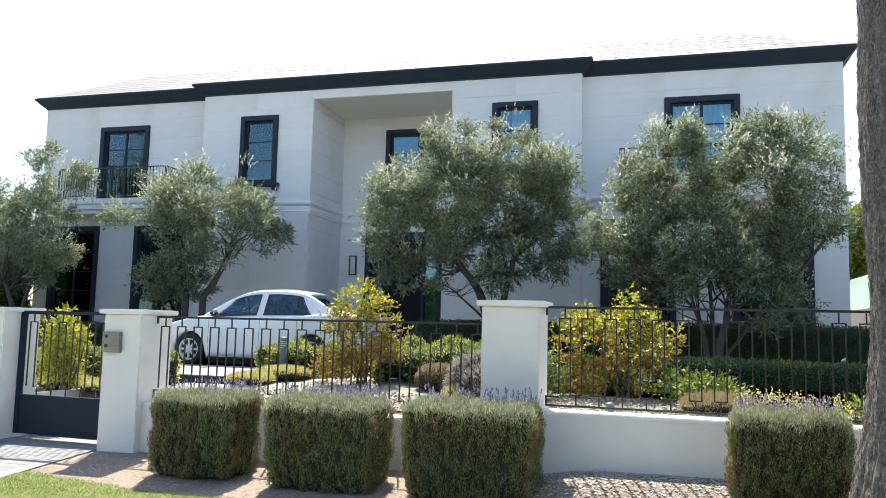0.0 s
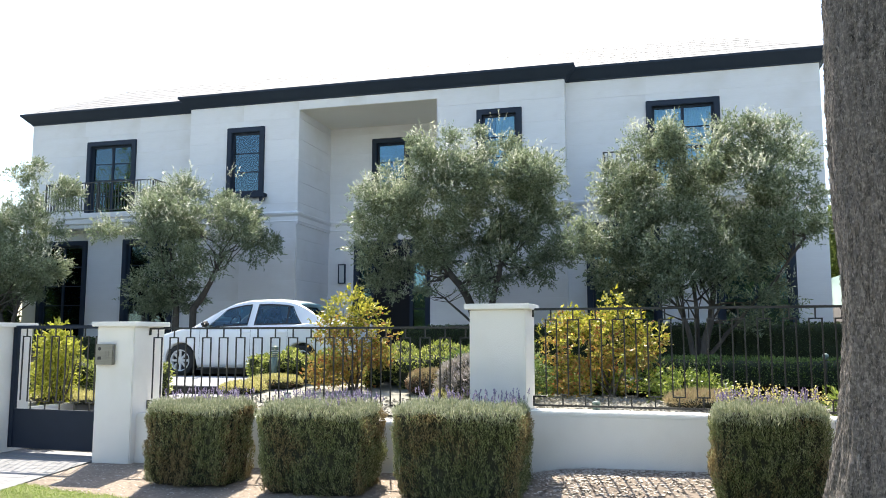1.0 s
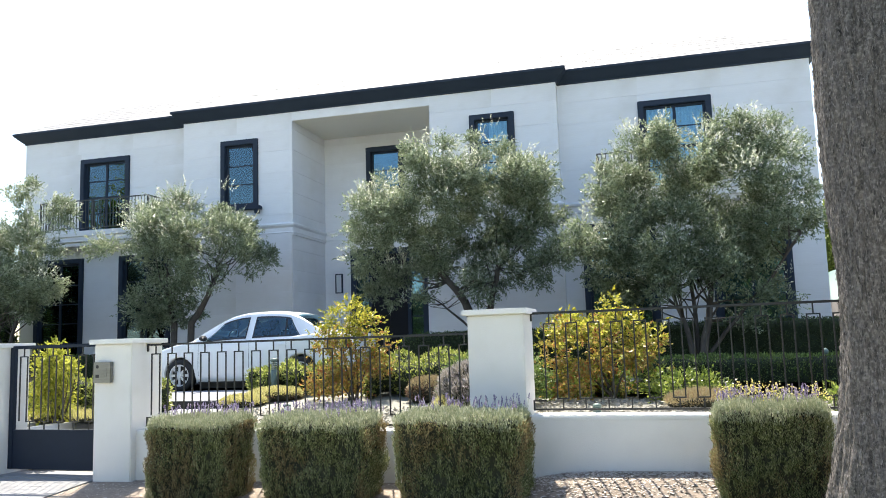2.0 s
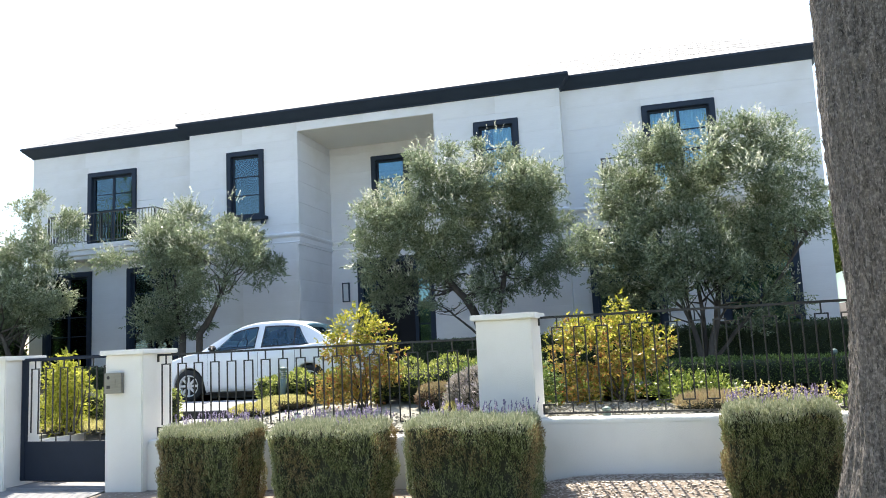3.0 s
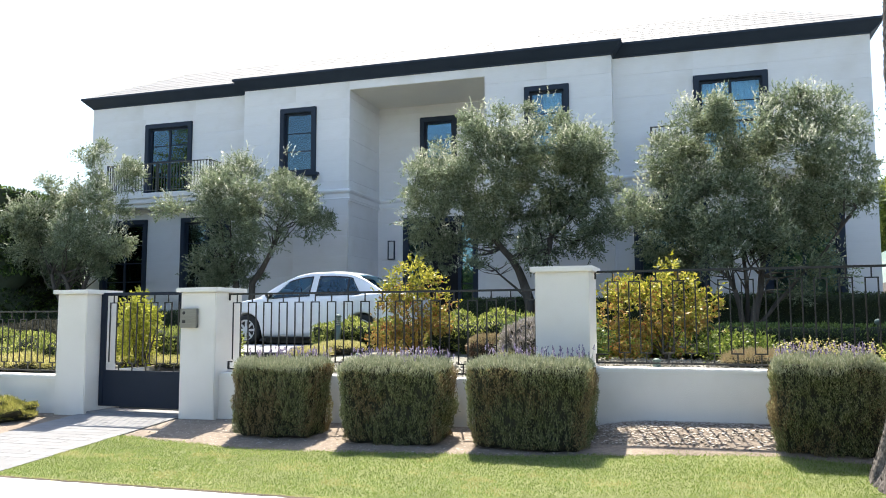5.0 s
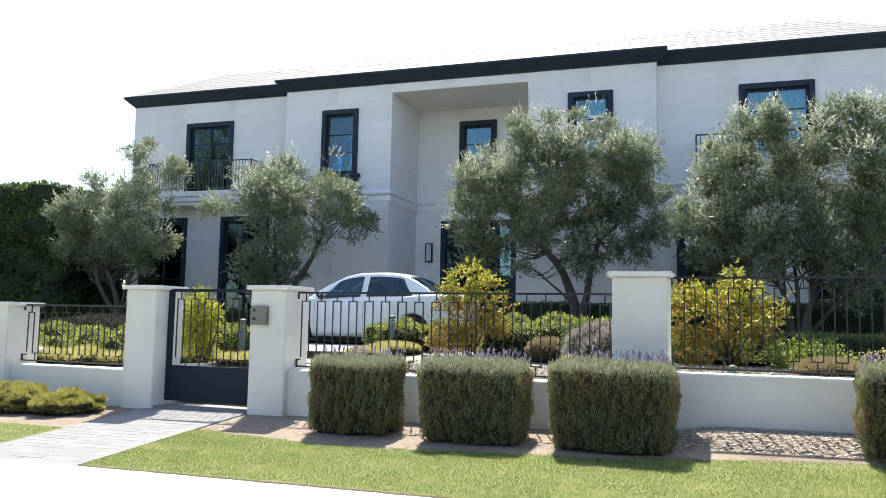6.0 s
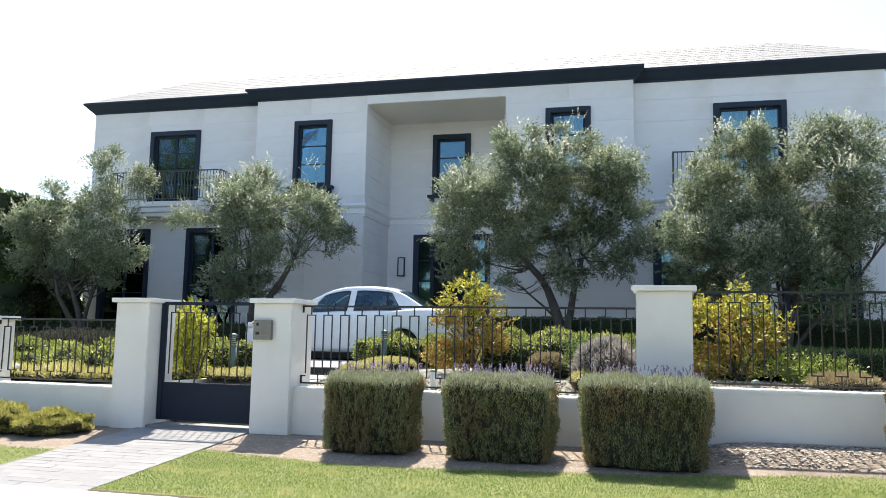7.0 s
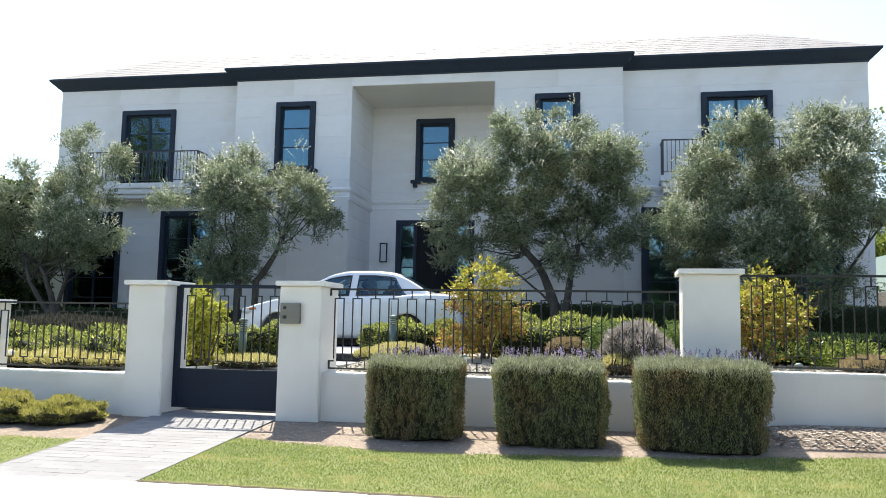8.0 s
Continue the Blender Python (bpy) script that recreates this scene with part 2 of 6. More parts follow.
M_JUNIPER = leafy("juniper_foliage", (0.22, 0.235, 0.05), (0.4, 0.385, 0.1), (0.56, 0.5, 0.18), 0.42)
M_FICUS = leafy("ficus_leaves", (0.02, 0.045, 0.012), (0.06, 0.105, 0.022), (0.17, 0.24, 0.06), 0.38, 0.3)
M_BROAD = leafy("broadleaf_leaves", (0.07, 0.11, 0.02), (0.165, 0.225, 0.04), (0.32, 0.36, 0.09), 0.46, 0.4)
M_CARPAINT = shade("white_car_paint", (0.78, 0.79, 0.8), (0.8, 0.81, 0.82), 0.25, fine=3, broad=0.6, bump=0.0, coat=0.8)
M_CARGLASS = glassy("tinted_car_glass", (0.72, 0.88, 0.86), 0.015, 0.92, 1.95)
M_SEAT = shade("dark_grey_upholstery", (0.03, 0.032, 0.035), (0.05, 0.052, 0.056), 0.9, fine=80)
M_TYRE = shade("tyre_rubber", (0.014, 0.014, 0.014), (0.025, 0.025, 0.024), 0.85, bump=0.3)
M_ALLOY = shade("silver_wheel_cover", (0.6, 0.6, 0.6), (0.68, 0.68, 0.68), 0.35, metal=0.25, bump=0.0)
M_LAMP = shade("amber_lamp_plastic", (0.5, 0.16, 0.02), (0.6, 0.22, 0.03), 0.25, bump=0.0, coat=0.5)
M_REDLAMP = shade("red_lamp_plastic", (0.35, 0.02, 0.02), (0.42, 0.03, 0.03), 0.25, bump=0.0, coat=0.5)
M_BOLLARD = shade("verdigris_metal", (0.1, 0.15, 0.13), (0.17, 0.22, 0.19), 0.6, metal=0.2, fine=60, broad=8)
M_FROST = shade("frosted_lamp_glass", (0.6, 0.62, 0.62), (0.68, 0.7, 0.7), 0.3, bump=0.0)
# darkened beige: the shade on the neighbour's wall is put into the colour
M_STUCCO = shade("shaded_beige_stucco", (0.13, 0.114, 0.103), (0.185, 0.164, 0.15), 0.9, fine=80, broad=1.2, bump=0.4)
M_PALEGREEN = shade("pale_green_screen", (0.26, 0.38, 0.355), (0.31, 0.43, 0.4), 0.35, fine=4, broad=0.4, bump=0.02)

# ---- mesh helpers ----


def thing(name, m=None, label="", category="", group="", kind=""):
    ob = new(name)
    ob.empty_display_size = 0.2
    if m is not None:
        ob.matrix_basis = m
    return tagged(ob, label, category, group, kind)


def mesh_of(bm, name, smooth=False):
    me = bpy.data.meshes.new(name)
    bm.normal_update()
    bm.to_mesh(me)
    bm.free()
    if smooth:
        me.shade_smooth()
    return me


def part(name, bm, material, parent=None, label="", smooth=False, m=None):
    """One mesh object, from a bmesh or a ready mesh, under a thing or a part."""
    me = bm if isinstance(bm, bpy.types.Mesh) else mesh_of(bm, name, smooth)
    if material and not me.materials:
        me.materials.append(material)
    ob = new(name, me)
    if parent is not None:
        ob.parent = parent
    if m is not None:
        ob.matrix_basis = m
    if label:
        ob["label"] = label
    return ob


def boxed(*boxes, bevel=0.0):
    """A bmesh of boxes, each (x0, x1, y0, y1, z0, z1)."""
    bm = bmesh.new()
    for x0, x1, y0, y1, z0, z1 in boxes:
        vs = [bm.verts.new(p) for p in ((x0, y0, z0), (x1, y0, z0), (x1, y1, z0), (x0, y1, z0), (x0, y0, z1), (x1, y0, z1), (x1, y1, z1), (x0, y1, z1))]
        for f in ((3, 2, 1, 0), (4, 5, 6, 7), (0, 1, 5, 4), (1, 2, 6, 5), (2, 3, 7, 6), (3, 0, 4, 7)):
            bm.faces.new([vs[i] for i in f])
    if bevel:
        bmesh.ops.bevel(bm, geom=bm.edges[:], offset=bevel, segments=2, affect="EDGES")
    return bm


def tube(bm, points, radii, sides=8, wobble=0.0, rng=None):
    """Adds a tapered limb along points to bm."""
    rings = []
    for i, p in enumerate(points):
        a, b = points[max(i - 1, 0)], points[min(i + 1, len(points) - 1)]
        q = (Vector(b) - Vector(a)).to_track_quat("Z", "Y")
        ring = []
        for k in range(sides):
            an = 2 * math.pi * k / sides
            r = radii[i] * (1 + (wobble * rng.uniform(-1, 1) if rng else 0))
            ring.append(bm.verts.new(Vector(p) + q @ Vector((r * math.cos(an), r * math.sin(an), 0))))
        rings.append(ring)
    for r0, r1 in zip(rings, rings[1:]):
        for k in range(sides):
            bm.faces.new((r0[k], r0[(k + 1) % sides], r1[(k + 1) % sides], r1[k]))
    bm.faces.new(rings[-1])
    bm.faces.new(rings[0][::-1])


def lathe(bm, profile, sides=16, centre=(0, 0, 0), caps=True):
    """Adds a turned form (radius, z) to bm."""
    rings = []
    for r, z in profile:
        rings.append([bm.verts.new((centre[0] + r * math.cos(2 * math.pi * k / sides), centre[1] + r * math.sin(2 * math.pi * k / sides), centre[2] + z)) for k in range(sides)])
    for r0, r1 in zip(rings, rings[1:]):
        for k in range(sides):
            bm.faces.new((r0[k], r0[(k + 1) % sides], r1[(k + 1) % sides], r1[k]))
    if caps:
        bm.faces.new(rings[0][::-1]), bm.faces.new(rings[-1])


def blades(name, pos, axis, length, width, rs, fold=0.25, level=False):
    """One mesh of many leaves: each a folded lozenge from pos along axis."""
    n = len(pos)
    axis = axis / (np.linalg.norm(axis, axis=1, keepdims=True) + 1e-9)
    side = np.cross(axis, rs.normal(size=(n, 3)) * (0.25 if level else 1.0) + np.array((0, 0, 1.0 if level else 0.0)))
    side /= np.linalg.norm(side, axis=1, keepdims=True) + 1e-9
    nor = np.cross(axis, side)
    L, W = np.broadcast_to(length, n)[:, None], np.broadcast_to(width, n)[:, None]
    mid = pos + axis * L * 0.45 + nor * L * fold * 0.3
    v = np.stack((pos, mid + side * W / 2, pos + axis * L, mid - side * W / 2), axis=1).reshape(-1, 3)
    me = bpy.data.meshes.new(name)
    me.vertices.add(4 * n), me.loops.add(4 * n), me.polygons.add(n)
    me.vertices.foreach_set("co", v.astype(np.float32).ravel())
    me.loops.foreach_set("vertex_index", np.arange(4 * n, dtype=np.int32))
    me.polygons.foreach_set("loop_start", np.arange(0, 4 * n, 4, dtype=np.int32))
    me.update(calc_edges=True)
    me.validate()
    return me


def in_blobs(blobs, n, rs, shell=2.6):
    """n points in ellipsoids (x, y, z, rx, ry, rz), denser outwards, and the way out from each."""
    w = np.array([b[3] * b[4] * b[5] for b in blobs]) ** 0.8
    k = rs.choice(len(blobs), n, p=w / w.sum())
    B = np.array(blobs)[k]
    d = rs.normal(size=(n, 3))
    d /= np.linalg.norm(d, axis=1, keepdims=True)
    r = rs.uniform(0.03, 1, n) ** (1 / shell)
    r *= 1 + 0.16 * rs.normal(size=n) * (r > 0.8)
    return B[:, :3] + d * r[:, None] * B[:, 3:], d


def thinned(p, rs, scale=1.2, keep=0.0):
    """Which points stay when gaps are cut by a coarse noise."""
    s = np.array([noise.noise(Vector(q) * scale) for q in p])
    return s > keep - 0.35 * rs.uniform(0, 1, len(p))


def sprays(p, d, per, spread, length, rs, up=0.35):
    """Leaf positions and ways along small twigs that start at p and grow out along d."""
    n = len(p)
    tw = d + rs.normal(size=(n, 3)) * 0.6 + np.array((0, 0, up))
    tw /= np.linalg.norm(tw, axis=1, keepdims=True)
    s = np.tile(np.linspace(0.1, 1, per), n)
    P = np.repeat(p, per, axis=0) + np.repeat(tw, per, axis=0) * (s * length)[:, None]
    A = np.repeat(tw, per, axis=0) + rs.normal(size=(n * per, 3)) * spread
    return P, A


# ---- ground heights ----


def smooth(a, b, x):
    k = min(max((x - a) / (b - a), 0), 1)
    return k * k * (3 - 2 * k)


def front_z(u, v):
    k = 0.012 * min(max(u, -14), 14)
    if v > -3.0:
        return k + 0.08 * min(v, 0) + 0.14 * smooth(5.2, 6.3, u) * smooth(-1.0, -0.25, v)
    if v > -4.7:
        return k - 0.24 + 0.02 * (v + 3.0)
    if v > -8.9:
        return k - 0.274 + 0.01 * (v + 4.7)
    return k - 0.46 - 0.01 * min(-8.9 - v, 4)


def yard_z(u, v):
    w = 0.47 + 0.1 * smooth(-2.2, 0.2, u) + 0.19 * smooth(5.1, 5.7, u)
    z = w + (0.825 - w) * min(max((v - 0.4) / 3.8, 0), 1) + 0.035 * min(max(v - 8, 0), 8)
    return min(z, 0.61) if -3.0 < u < 0.35 and v < 3.5 else z


def ground_z(x, y):
    u, v = to_uv(x, y)
    if v < 0.2:
        return front_z(u, v)
    if -1.752 < u < 0.072 and v < 1.5:
        return 0.02 + 0.02 * v
    return yard_z(u, v)


# ---- ground ----


def sheet(name, us, vs, zf, material, label, category="", lift=0.0, parent=None):
    bm = bmesh.new()
    grid = [[bm.verts.new((u, v, zf(u, v) + lift)) for u in us] for v in vs]
    for a, b in zip(grid, grid[1:]):
        for i in range(len(us) - 1):
            bm.faces.new((a[i], a[i + 1], b[i + 1], b[i]))
    ob = part(name, bm, material, None, smooth=False)
    ob.matrix_basis = FENCE
    return tagged(ob, label, category or name, kind="structure")


def uv_ground(u, v):
    if v < 0.2:
        return front_z(u, v)
    if -1.752 < u < 0.072 and v < 1.5:
        return 0.02
    return yard_z(u, v)


U_LINES = [-900, -300, -120, -60, -40, -30] + [x * 1.0 for x in range(-22, -2)] + [-2, -1.755, -1.75, -0.8, 0.07, 0.075] + [0.34, 0.36] + [0.5 * x for x in range(1, 40)] + [25, 35, 60, 120, 300, 900]
V_LINES = [-900, -300, -120, -60, -30, -18, -12, -9.2, -8.91, -8.9, -7.5, -6.2, -5.4, -4.7, -4.0, -3.0, -2.4, -1.8, -1.2, -1.0, -0.8, -0.6, -0.4, -0.2, -0.1, 0.195, 0.205, 0.6, 1.0, 1.49, 1.51, 2, 2.6, 3.2, 3.49, 3.51, 4, 5, 6, 7, 8, 9, 10, 12, 16, 20, 30, 60, 120, 300, 900]
sheet("ground", U_LINES, V_LINES, lambda u, v: uv_ground(u, v) - 0.02, M_YARD, "dry garden ground of soil and pale gravel", "ground")
sheet("road", [-60, -30, -15, 0, 15, 30, 60], [-16, -12, -10, -9.15], lambda u, v: front_z(u, v), M_ROAD, "dark asphalt street along the pavement", "road", 0.006)
# added dark sheet, so that less sunlight bounces onto the lower house front
sheet("garden_bed", [-12 + 0.8 * k for k in range(31)], [7.7, 8.0, 9.0, 10.0, 11.0, 11.6], yard_z, M_MULCH, "dark mulch sheet along the house front, added to cut bounce light", "soil", 0.004)


def bed_edge(u):
    """Where the lawn gives way to the bare bed."""
    return float(np.interp(u, [-14, -2, 0.0, 0.4, 1.4, 2.3, 3.2, 4.2, 5.2, 6.2, 7.5, 9, 14], [-1.2, -1.5, -1.15, -1.2, -1.4, -1.5, -1.42, -1.32, -1.25, -1.02, -0.85, -1.1, -1.1])) + 0.05 * noise.noise(Vector((u * 2.5, 0, 0))) + 0.025 * noise.noise(Vector((u * 9, 3, 0)))


def lawn_strip(us, label):
    bm = bmesh.new()
    rows = []
    for u in us:
        e = bed_edge(u)
        rows.append([bm.verts.new((u, -3.0 + (e + 3.0) * k / 6, front_z(u, -3.0 + (e + 3.0) * k / 6) + 0.016)) for k in range(7)])
    for r0, r1 in zip(rows, rows[1:]):
        for k in range(6):
            bm.faces.new((r0[k], r1[k], r1[k + 1], r0[k + 1]))
    ob = part("lawn", bm, M_LAWN)
    ob.matrix_basis = FENCE
    return tagged(ob, label, "lawn", kind="structure")


def lawn_border(us, label):
    """A ragged brown line of soil where the turf meets the pavement."""
    bm = bmesh.new()
    rows = []
    for u in us:
        a = -3.02 + 0.025 * noise.noise(Vector((u * 6, 0, 1)))
        b = -2.97 + 0.02 * noise.noise(Vector((u * 5, 4, 1)))
        rows.append([bm.verts.new((u, v, front_z(u, -2.99) + dz)) for v, dz in ((a, 0.021), ((a + b) / 2, 0.028), (b, 0.012))])
    for r0, r1 in zip(rows, rows[1:]):
        for k in range(2):
            bm.faces.new((r0[k], r1[k], r1[k + 1], r0[k + 1]))
    ob = part("lawn_border", bm, M_EDGE)
    ob.matrix_basis = FENCE
    return tagged(ob, label, "soil", kind="structure")


lawn_border([0.02 + 0.06 * k for k in range(230)], "worn brown soil line between turf and pavement")
lawn_border([-14 + 0.1 * k for k in range(122)] + [-1.77], "worn brown soil line between turf and pavement")
lawn_strip([0.02 + 0.1 * k for k in range(150)], "mown lawn strip between pavement and flower bed")
lawn_strip([-14 + 0.15 * k for k in range(82)] + [-1.77], "mown lawn strip beside the entrance path")
sheet("flower_bed", [0.02 + 0.5 * k for k in range(32)], [-1.8, -1.25, -1.0, -0.8, -0.65, -0.5, -0.35, -0.2, 0.19], front_z, M_SOIL, "bare brown soil bed along the wall", "soil", 0.006)
sheet("flower_bed", [-14 + 0.5 * k for k in range(25)] + [-1.77], [-1.8, -1.3, -0.8, -0.4, 0.19], front_z, M_SOIL, "bare brown soil bed along the wall", "soil", 0.006)
sheet("parkway_strip", [-30 + 2 * k for k in range(31)], [-8.9, -7.5, -6.2, -4.7], front_z, M_LAWN, "grass strip between pavement and kerb", "lawn", 0.004)
kerb = part("kerb", boxed((-60, 60, -9.15, -8.9, -0.72, -0.31), bevel=0.02), M_WALKWAY)
kerb.matrix_basis = FENCE
tagged(kerb, "pale concrete street kerb", "kerb", kind="structure")


# ---- house ----
WING_Y, MID_Y, PORCH_Y = 20.80, 20.45, 22.76
HOUSE_X0, MID_X0, MID_X1, HOUSE_X1 = -19.57, -13.60, -2.52, 3.71
PORCH_X0, PORCH_X1, PORCH_TOP = -10.09, -5.98, 8.09
BASE_Z, BAND_Z0, BAND_Z1, WALL_TOP = 0.7, 4.82, 5.12, 8.44
COURSES_UP = [5.12, 5.40, 6.01, 6.63, 7.25, 7.86, 8.44]
COURSES_LOW = [0.7, 1.45, 2.04, 2.62, 3.20, 3.79, 4.37, 4.82]

house = thing("house", None, "two-storey pale limestone house with charcoal cornice and window frames", "house")


def cells(x0, x1, z0, z1, holes):
    """The rectangles of a wall that its openings leave."""
    xs = sorted({x0, x1, *[min(max(h[k], x0), x1) for h in holes for k in (0, 1)]})
    zs = sorted({z0, z1, *[min(max(h[k], z0), z1) for h in holes for k in (2, 3)]})
    for a, b in zip(xs, xs[1:]):
        for c, d in zip(zs, zs[1:]):
            mx, mz = (a + b) / 2, (c + d) / 2
            if not any(h[0] < mx < h[1] and h[2] < mz < h[3] for h in holes):
                yield a, b, c, d


def clad_wall(name, x0, x1, y, z0, z1, holes, courses, proud, depth=0.32):
    """A wall whose stone slabs stand on a backing that shows as joints."""
    wall = part(name, boxed(*[(a, b, y + 0.012, y + depth, c, d) for a, b, c, d in cells(x0, x1, z0, z1, holes)]), M_STONE_BACK, house)
    pieces[name] = (wall, x0, x1, y - proud, holes, courses)
    return wall


pieces = {}
W_UP = dict(wl=(-17.46, -15.69, 5.30, 7.67), w2=(-12.35, -11.15, 5.68, 7.675), wn=(-4.875, -3.65, 5.68, 7.675), ww=(-0.466, 1.352, 5.30, 7.67), wp=(-8.69, -7.47, 5.76, 7.69))
W_LOW = dict(a=(-19.01, -17.24, 1.25, 4.55), b=(-15.97, -14.2, 1.25, 4.55), c=(-2.05, -0.20, 1.25, 4.55), d=(1.10, 2.95, 1.25, 4.55))
DOOR = (-9.25, -6.81, 1.15, 4.52)
clad_wall("wall_wing_west", HOUSE_X0, MID_X0, WING_Y, BASE_Z, WALL_TOP, [W_UP["wl"], W_LOW["a"], W_LOW["b"]], None, 0)
clad_wall("wall_wing_east", MID_X1, HOUSE_X1, WING_Y, BASE_Z, WALL_TOP, [W_UP["ww"], W_LOW["c"], W_LOW["d"]], None, 0)
clad_wall("wall_centre", MID_X0, MID_X1, MID_Y, BASE_Z, WALL_TOP, [W_UP["w2"], W_UP["wn"], (PORCH_X0, PORCH_X1, 0, PORCH_TOP)], None, 0, 0.36)
clad_wall("wall_porch", PORCH_X0 - 0.3, PORCH_X1 + 0.3, PORCH_Y, BASE_Z, WALL_TOP, [W_UP["wp"], DOOR], None, 0)
# side walls of the recess, outer sides, rear and floors
part("wall_recess", boxed((PORCH_X0 - 0.3, PORCH_X0 - 0.012, MID_Y + 0.36, PORCH_Y + 0.012, BASE_Z, WALL_TOP), (PORCH_X1 + 0.012, PORCH_X1 + 0.3, MID_Y + 0.36, PORCH_Y + 0.012, BASE_Z, WALL_TOP)), M_STONE_BACK, house)
part("porch_soffit", boxed((PORCH_X0 + 0.002, PORCH_X1 - 0.002, MID_Y + 0.024, PORCH_Y, PORCH_TOP - 0.006, WALL_TOP - 0.01)), M_SOFFIT, house, "cream plaster porch ceiling")
part("porch_floor", boxed((PORCH_X0, PORCH_X1, MID_Y - 0.4, PORCH_Y + 0.3, 0.7, 1.15), (PORCH_X0 - 0.3, PORCH_X1 + 0.3, MID_Y - 0.75, MID_Y - 0.4, 0.7, 1.0)), M_PORCH, house, "warm limestone porch floor with a step")
REAR_Y = 34.0
part("wall_side", boxed((HOUSE_X0, HOUSE_X0 + 0.3, WING_Y + 0.32, REAR_Y, BASE_Z, WALL_TOP)), M_STONE, house)
part("wall_side", boxed((HOUSE_X1 - 0.3, HOUSE_X1, WING_Y + 0.32, REAR_Y, BASE_Z, WALL_TOP)), M_STONE, house)
part("wall_rear", boxed((HOUSE_X0 + 0.3, HOUSE_X1 - 0.3, REAR_Y - 0.3, REAR_Y, BASE_Z, WALL_TOP)), M_STONE, house)
part("inner_wall", boxed((HOUSE_X0 + 0.3, HOUSE_X1 - 0.3, 27.0, 27.15, 1.2, WALL_TOP - 0.05), (-13.72, -13.58, 21.2, 27, 1.2, WALL_TOP - 0.05), (-2.5, -2.35, 21.2, 27, 1.2, WALL_TOP - 0.05)), M_ROOM, house)
part("storey_floor", boxed((HOUSE_X0 + 0.3, HOUSE_X1 - 0.3, 23.1, REAR_Y - 0.3, 4.85, 5.15), (HOUSE_X0 + 0.3, -10.4, 21.13, 23.1, 4.85, 5.15), (-5.6, HOUSE_X1 - 0.3, 21.13, 23.1, 4.85, 5.15), (HOUSE_X0 + 0.3, HOUSE_X1 - 0.3, 23.1, REAR_Y - 0.3, 0.9, 1.15)), M_ROOM, house)
part("attic_floor", boxed((HOUSE_X0 + 0.3, HOUSE_X1 - 0.3, 23.1, REAR_Y - 0.3, 8.2, 8.4), (HOUSE_X0 + 0.3, -10.4, 21.13, 23.1, 8.2, 8.4), (-5.6, HOUSE_X1 - 0.3, 21.13, 23.1, 8.2, 8.4)), M_ROOM, house)


def run_profile(bm, path, profile):
    """Sweeps a profile (out, z) along a plan path (x, y, outward normal handled by mitre)."""
    n = len(path)
    rings = []
    for i, (x, y) in enumerate(path):
        a = Vector(path[i]) - Vector(path[i - 1]) if i else Vector(path[1]) - Vector(path[0])
        b = Vector(path[i + 1]) - Vector(path[i]) if i < n - 1 else a
        na, nb = Vector((a.y, -a.x)).normalized(), Vector((b.y, -b.x)).normalized()
        mt = (na + nb) / (1 + na.dot(nb))
        rings.append([bm.verts.new((x + mt.x * o, y + mt.y * o, z)) for o, z in profile])
    k = len(profile)
    for r0, r1 in zip(rings, rings[1:]):
        for j in range(k):
            bm.faces.new((r0[j], r1[j], r1[(j + 1) % k], r0[(j + 1) % k]))
    bm.faces.new(rings[0]), bm.faces.new(rings[-1][::-1])
    bmesh.ops.recalc_face_normals(bm, faces=bm.faces[:])


PLAN = [(HOUSE_X0, REAR_Y), (HOUSE_X0, WING_Y), (MID_X0, WING_Y), (MID_X0, MID_Y), (MID_X1, MID_Y), (MID_X1, WING_Y), (HOUSE_X1, WING_Y), (HOUSE_X1, REAR_Y)]
bm = bmesh.new()
run_profile(bm, PLAN, [(-0.15, 8.345), (0.03, 8.345), (0.035, 8.38), (0.1, 8.43), (0.17, 8.5), (0.23, 8.56), (0.275, 8.605), (0.29, 8.615), (0.29, 8.672), (-0.15, 8.672)])
part("cornice", bm, M_TRIM, house, "dark charcoal moulded cornice")
# string course between the storeys, in runs that stop at the porch
BAND = [(-0.02, 4.78), (0.05, 4.78), (0.06, 4.84), (0.07, 4.86), (0.04, 4.89), (0.04, 5.0), (0.09, 5.05), (0.10, 5.10), (0.0, 5.16), (-0.02, 5.16)]
for run in ([(HOUSE_X0, REAR_Y), (HOUSE_X0, WING_Y), (MID_X0, WING_Y), (MID_X0, MID_Y), (PORCH_X0, MID_Y), (PORCH_X0, PORCH_Y), (PORCH_X1, PORCH_Y), (PORCH_X1, MID_Y), (MID_X1, MID_Y), (MID_X1, WING_Y), (HOUSE_X1, WING_Y), (HOUSE_X1, REAR_Y)],):
    bm = bmesh.new()
    run_profile(bm, run, BAND)
    part("string_course", bm, M_STONE, house, "moulded limestone band")
# truncated hip roof of slates
EX0, EX1, EY0, EZ, RISE, RUN = HOUSE_X0 - 0.27, HOUSE_X1 + 0.27, WING_Y - 0.27, 8.663, 1.38, 2.45
roof_bm = bmesh.new()
o = [(EX0, EY0, EZ), (EX1, EY0, EZ), (EX1, REAR_Y + 0.3, EZ), (EX0, REAR_Y + 0.3, EZ)]
i_ = [(EX0 + RUN, EY0 + RUN, EZ + RISE), (EX1 - RUN, EY0 + RUN, EZ + RISE), (EX1 - RUN, REAR_Y + 0.3 - RUN, EZ + RISE), (EX0 + RUN, REAR_Y + 0.3 - RUN, EZ + RISE)]
ov, iv = [roof_bm.verts.new(p) for p in o], [roof_bm.verts.new(p) for p in i_]
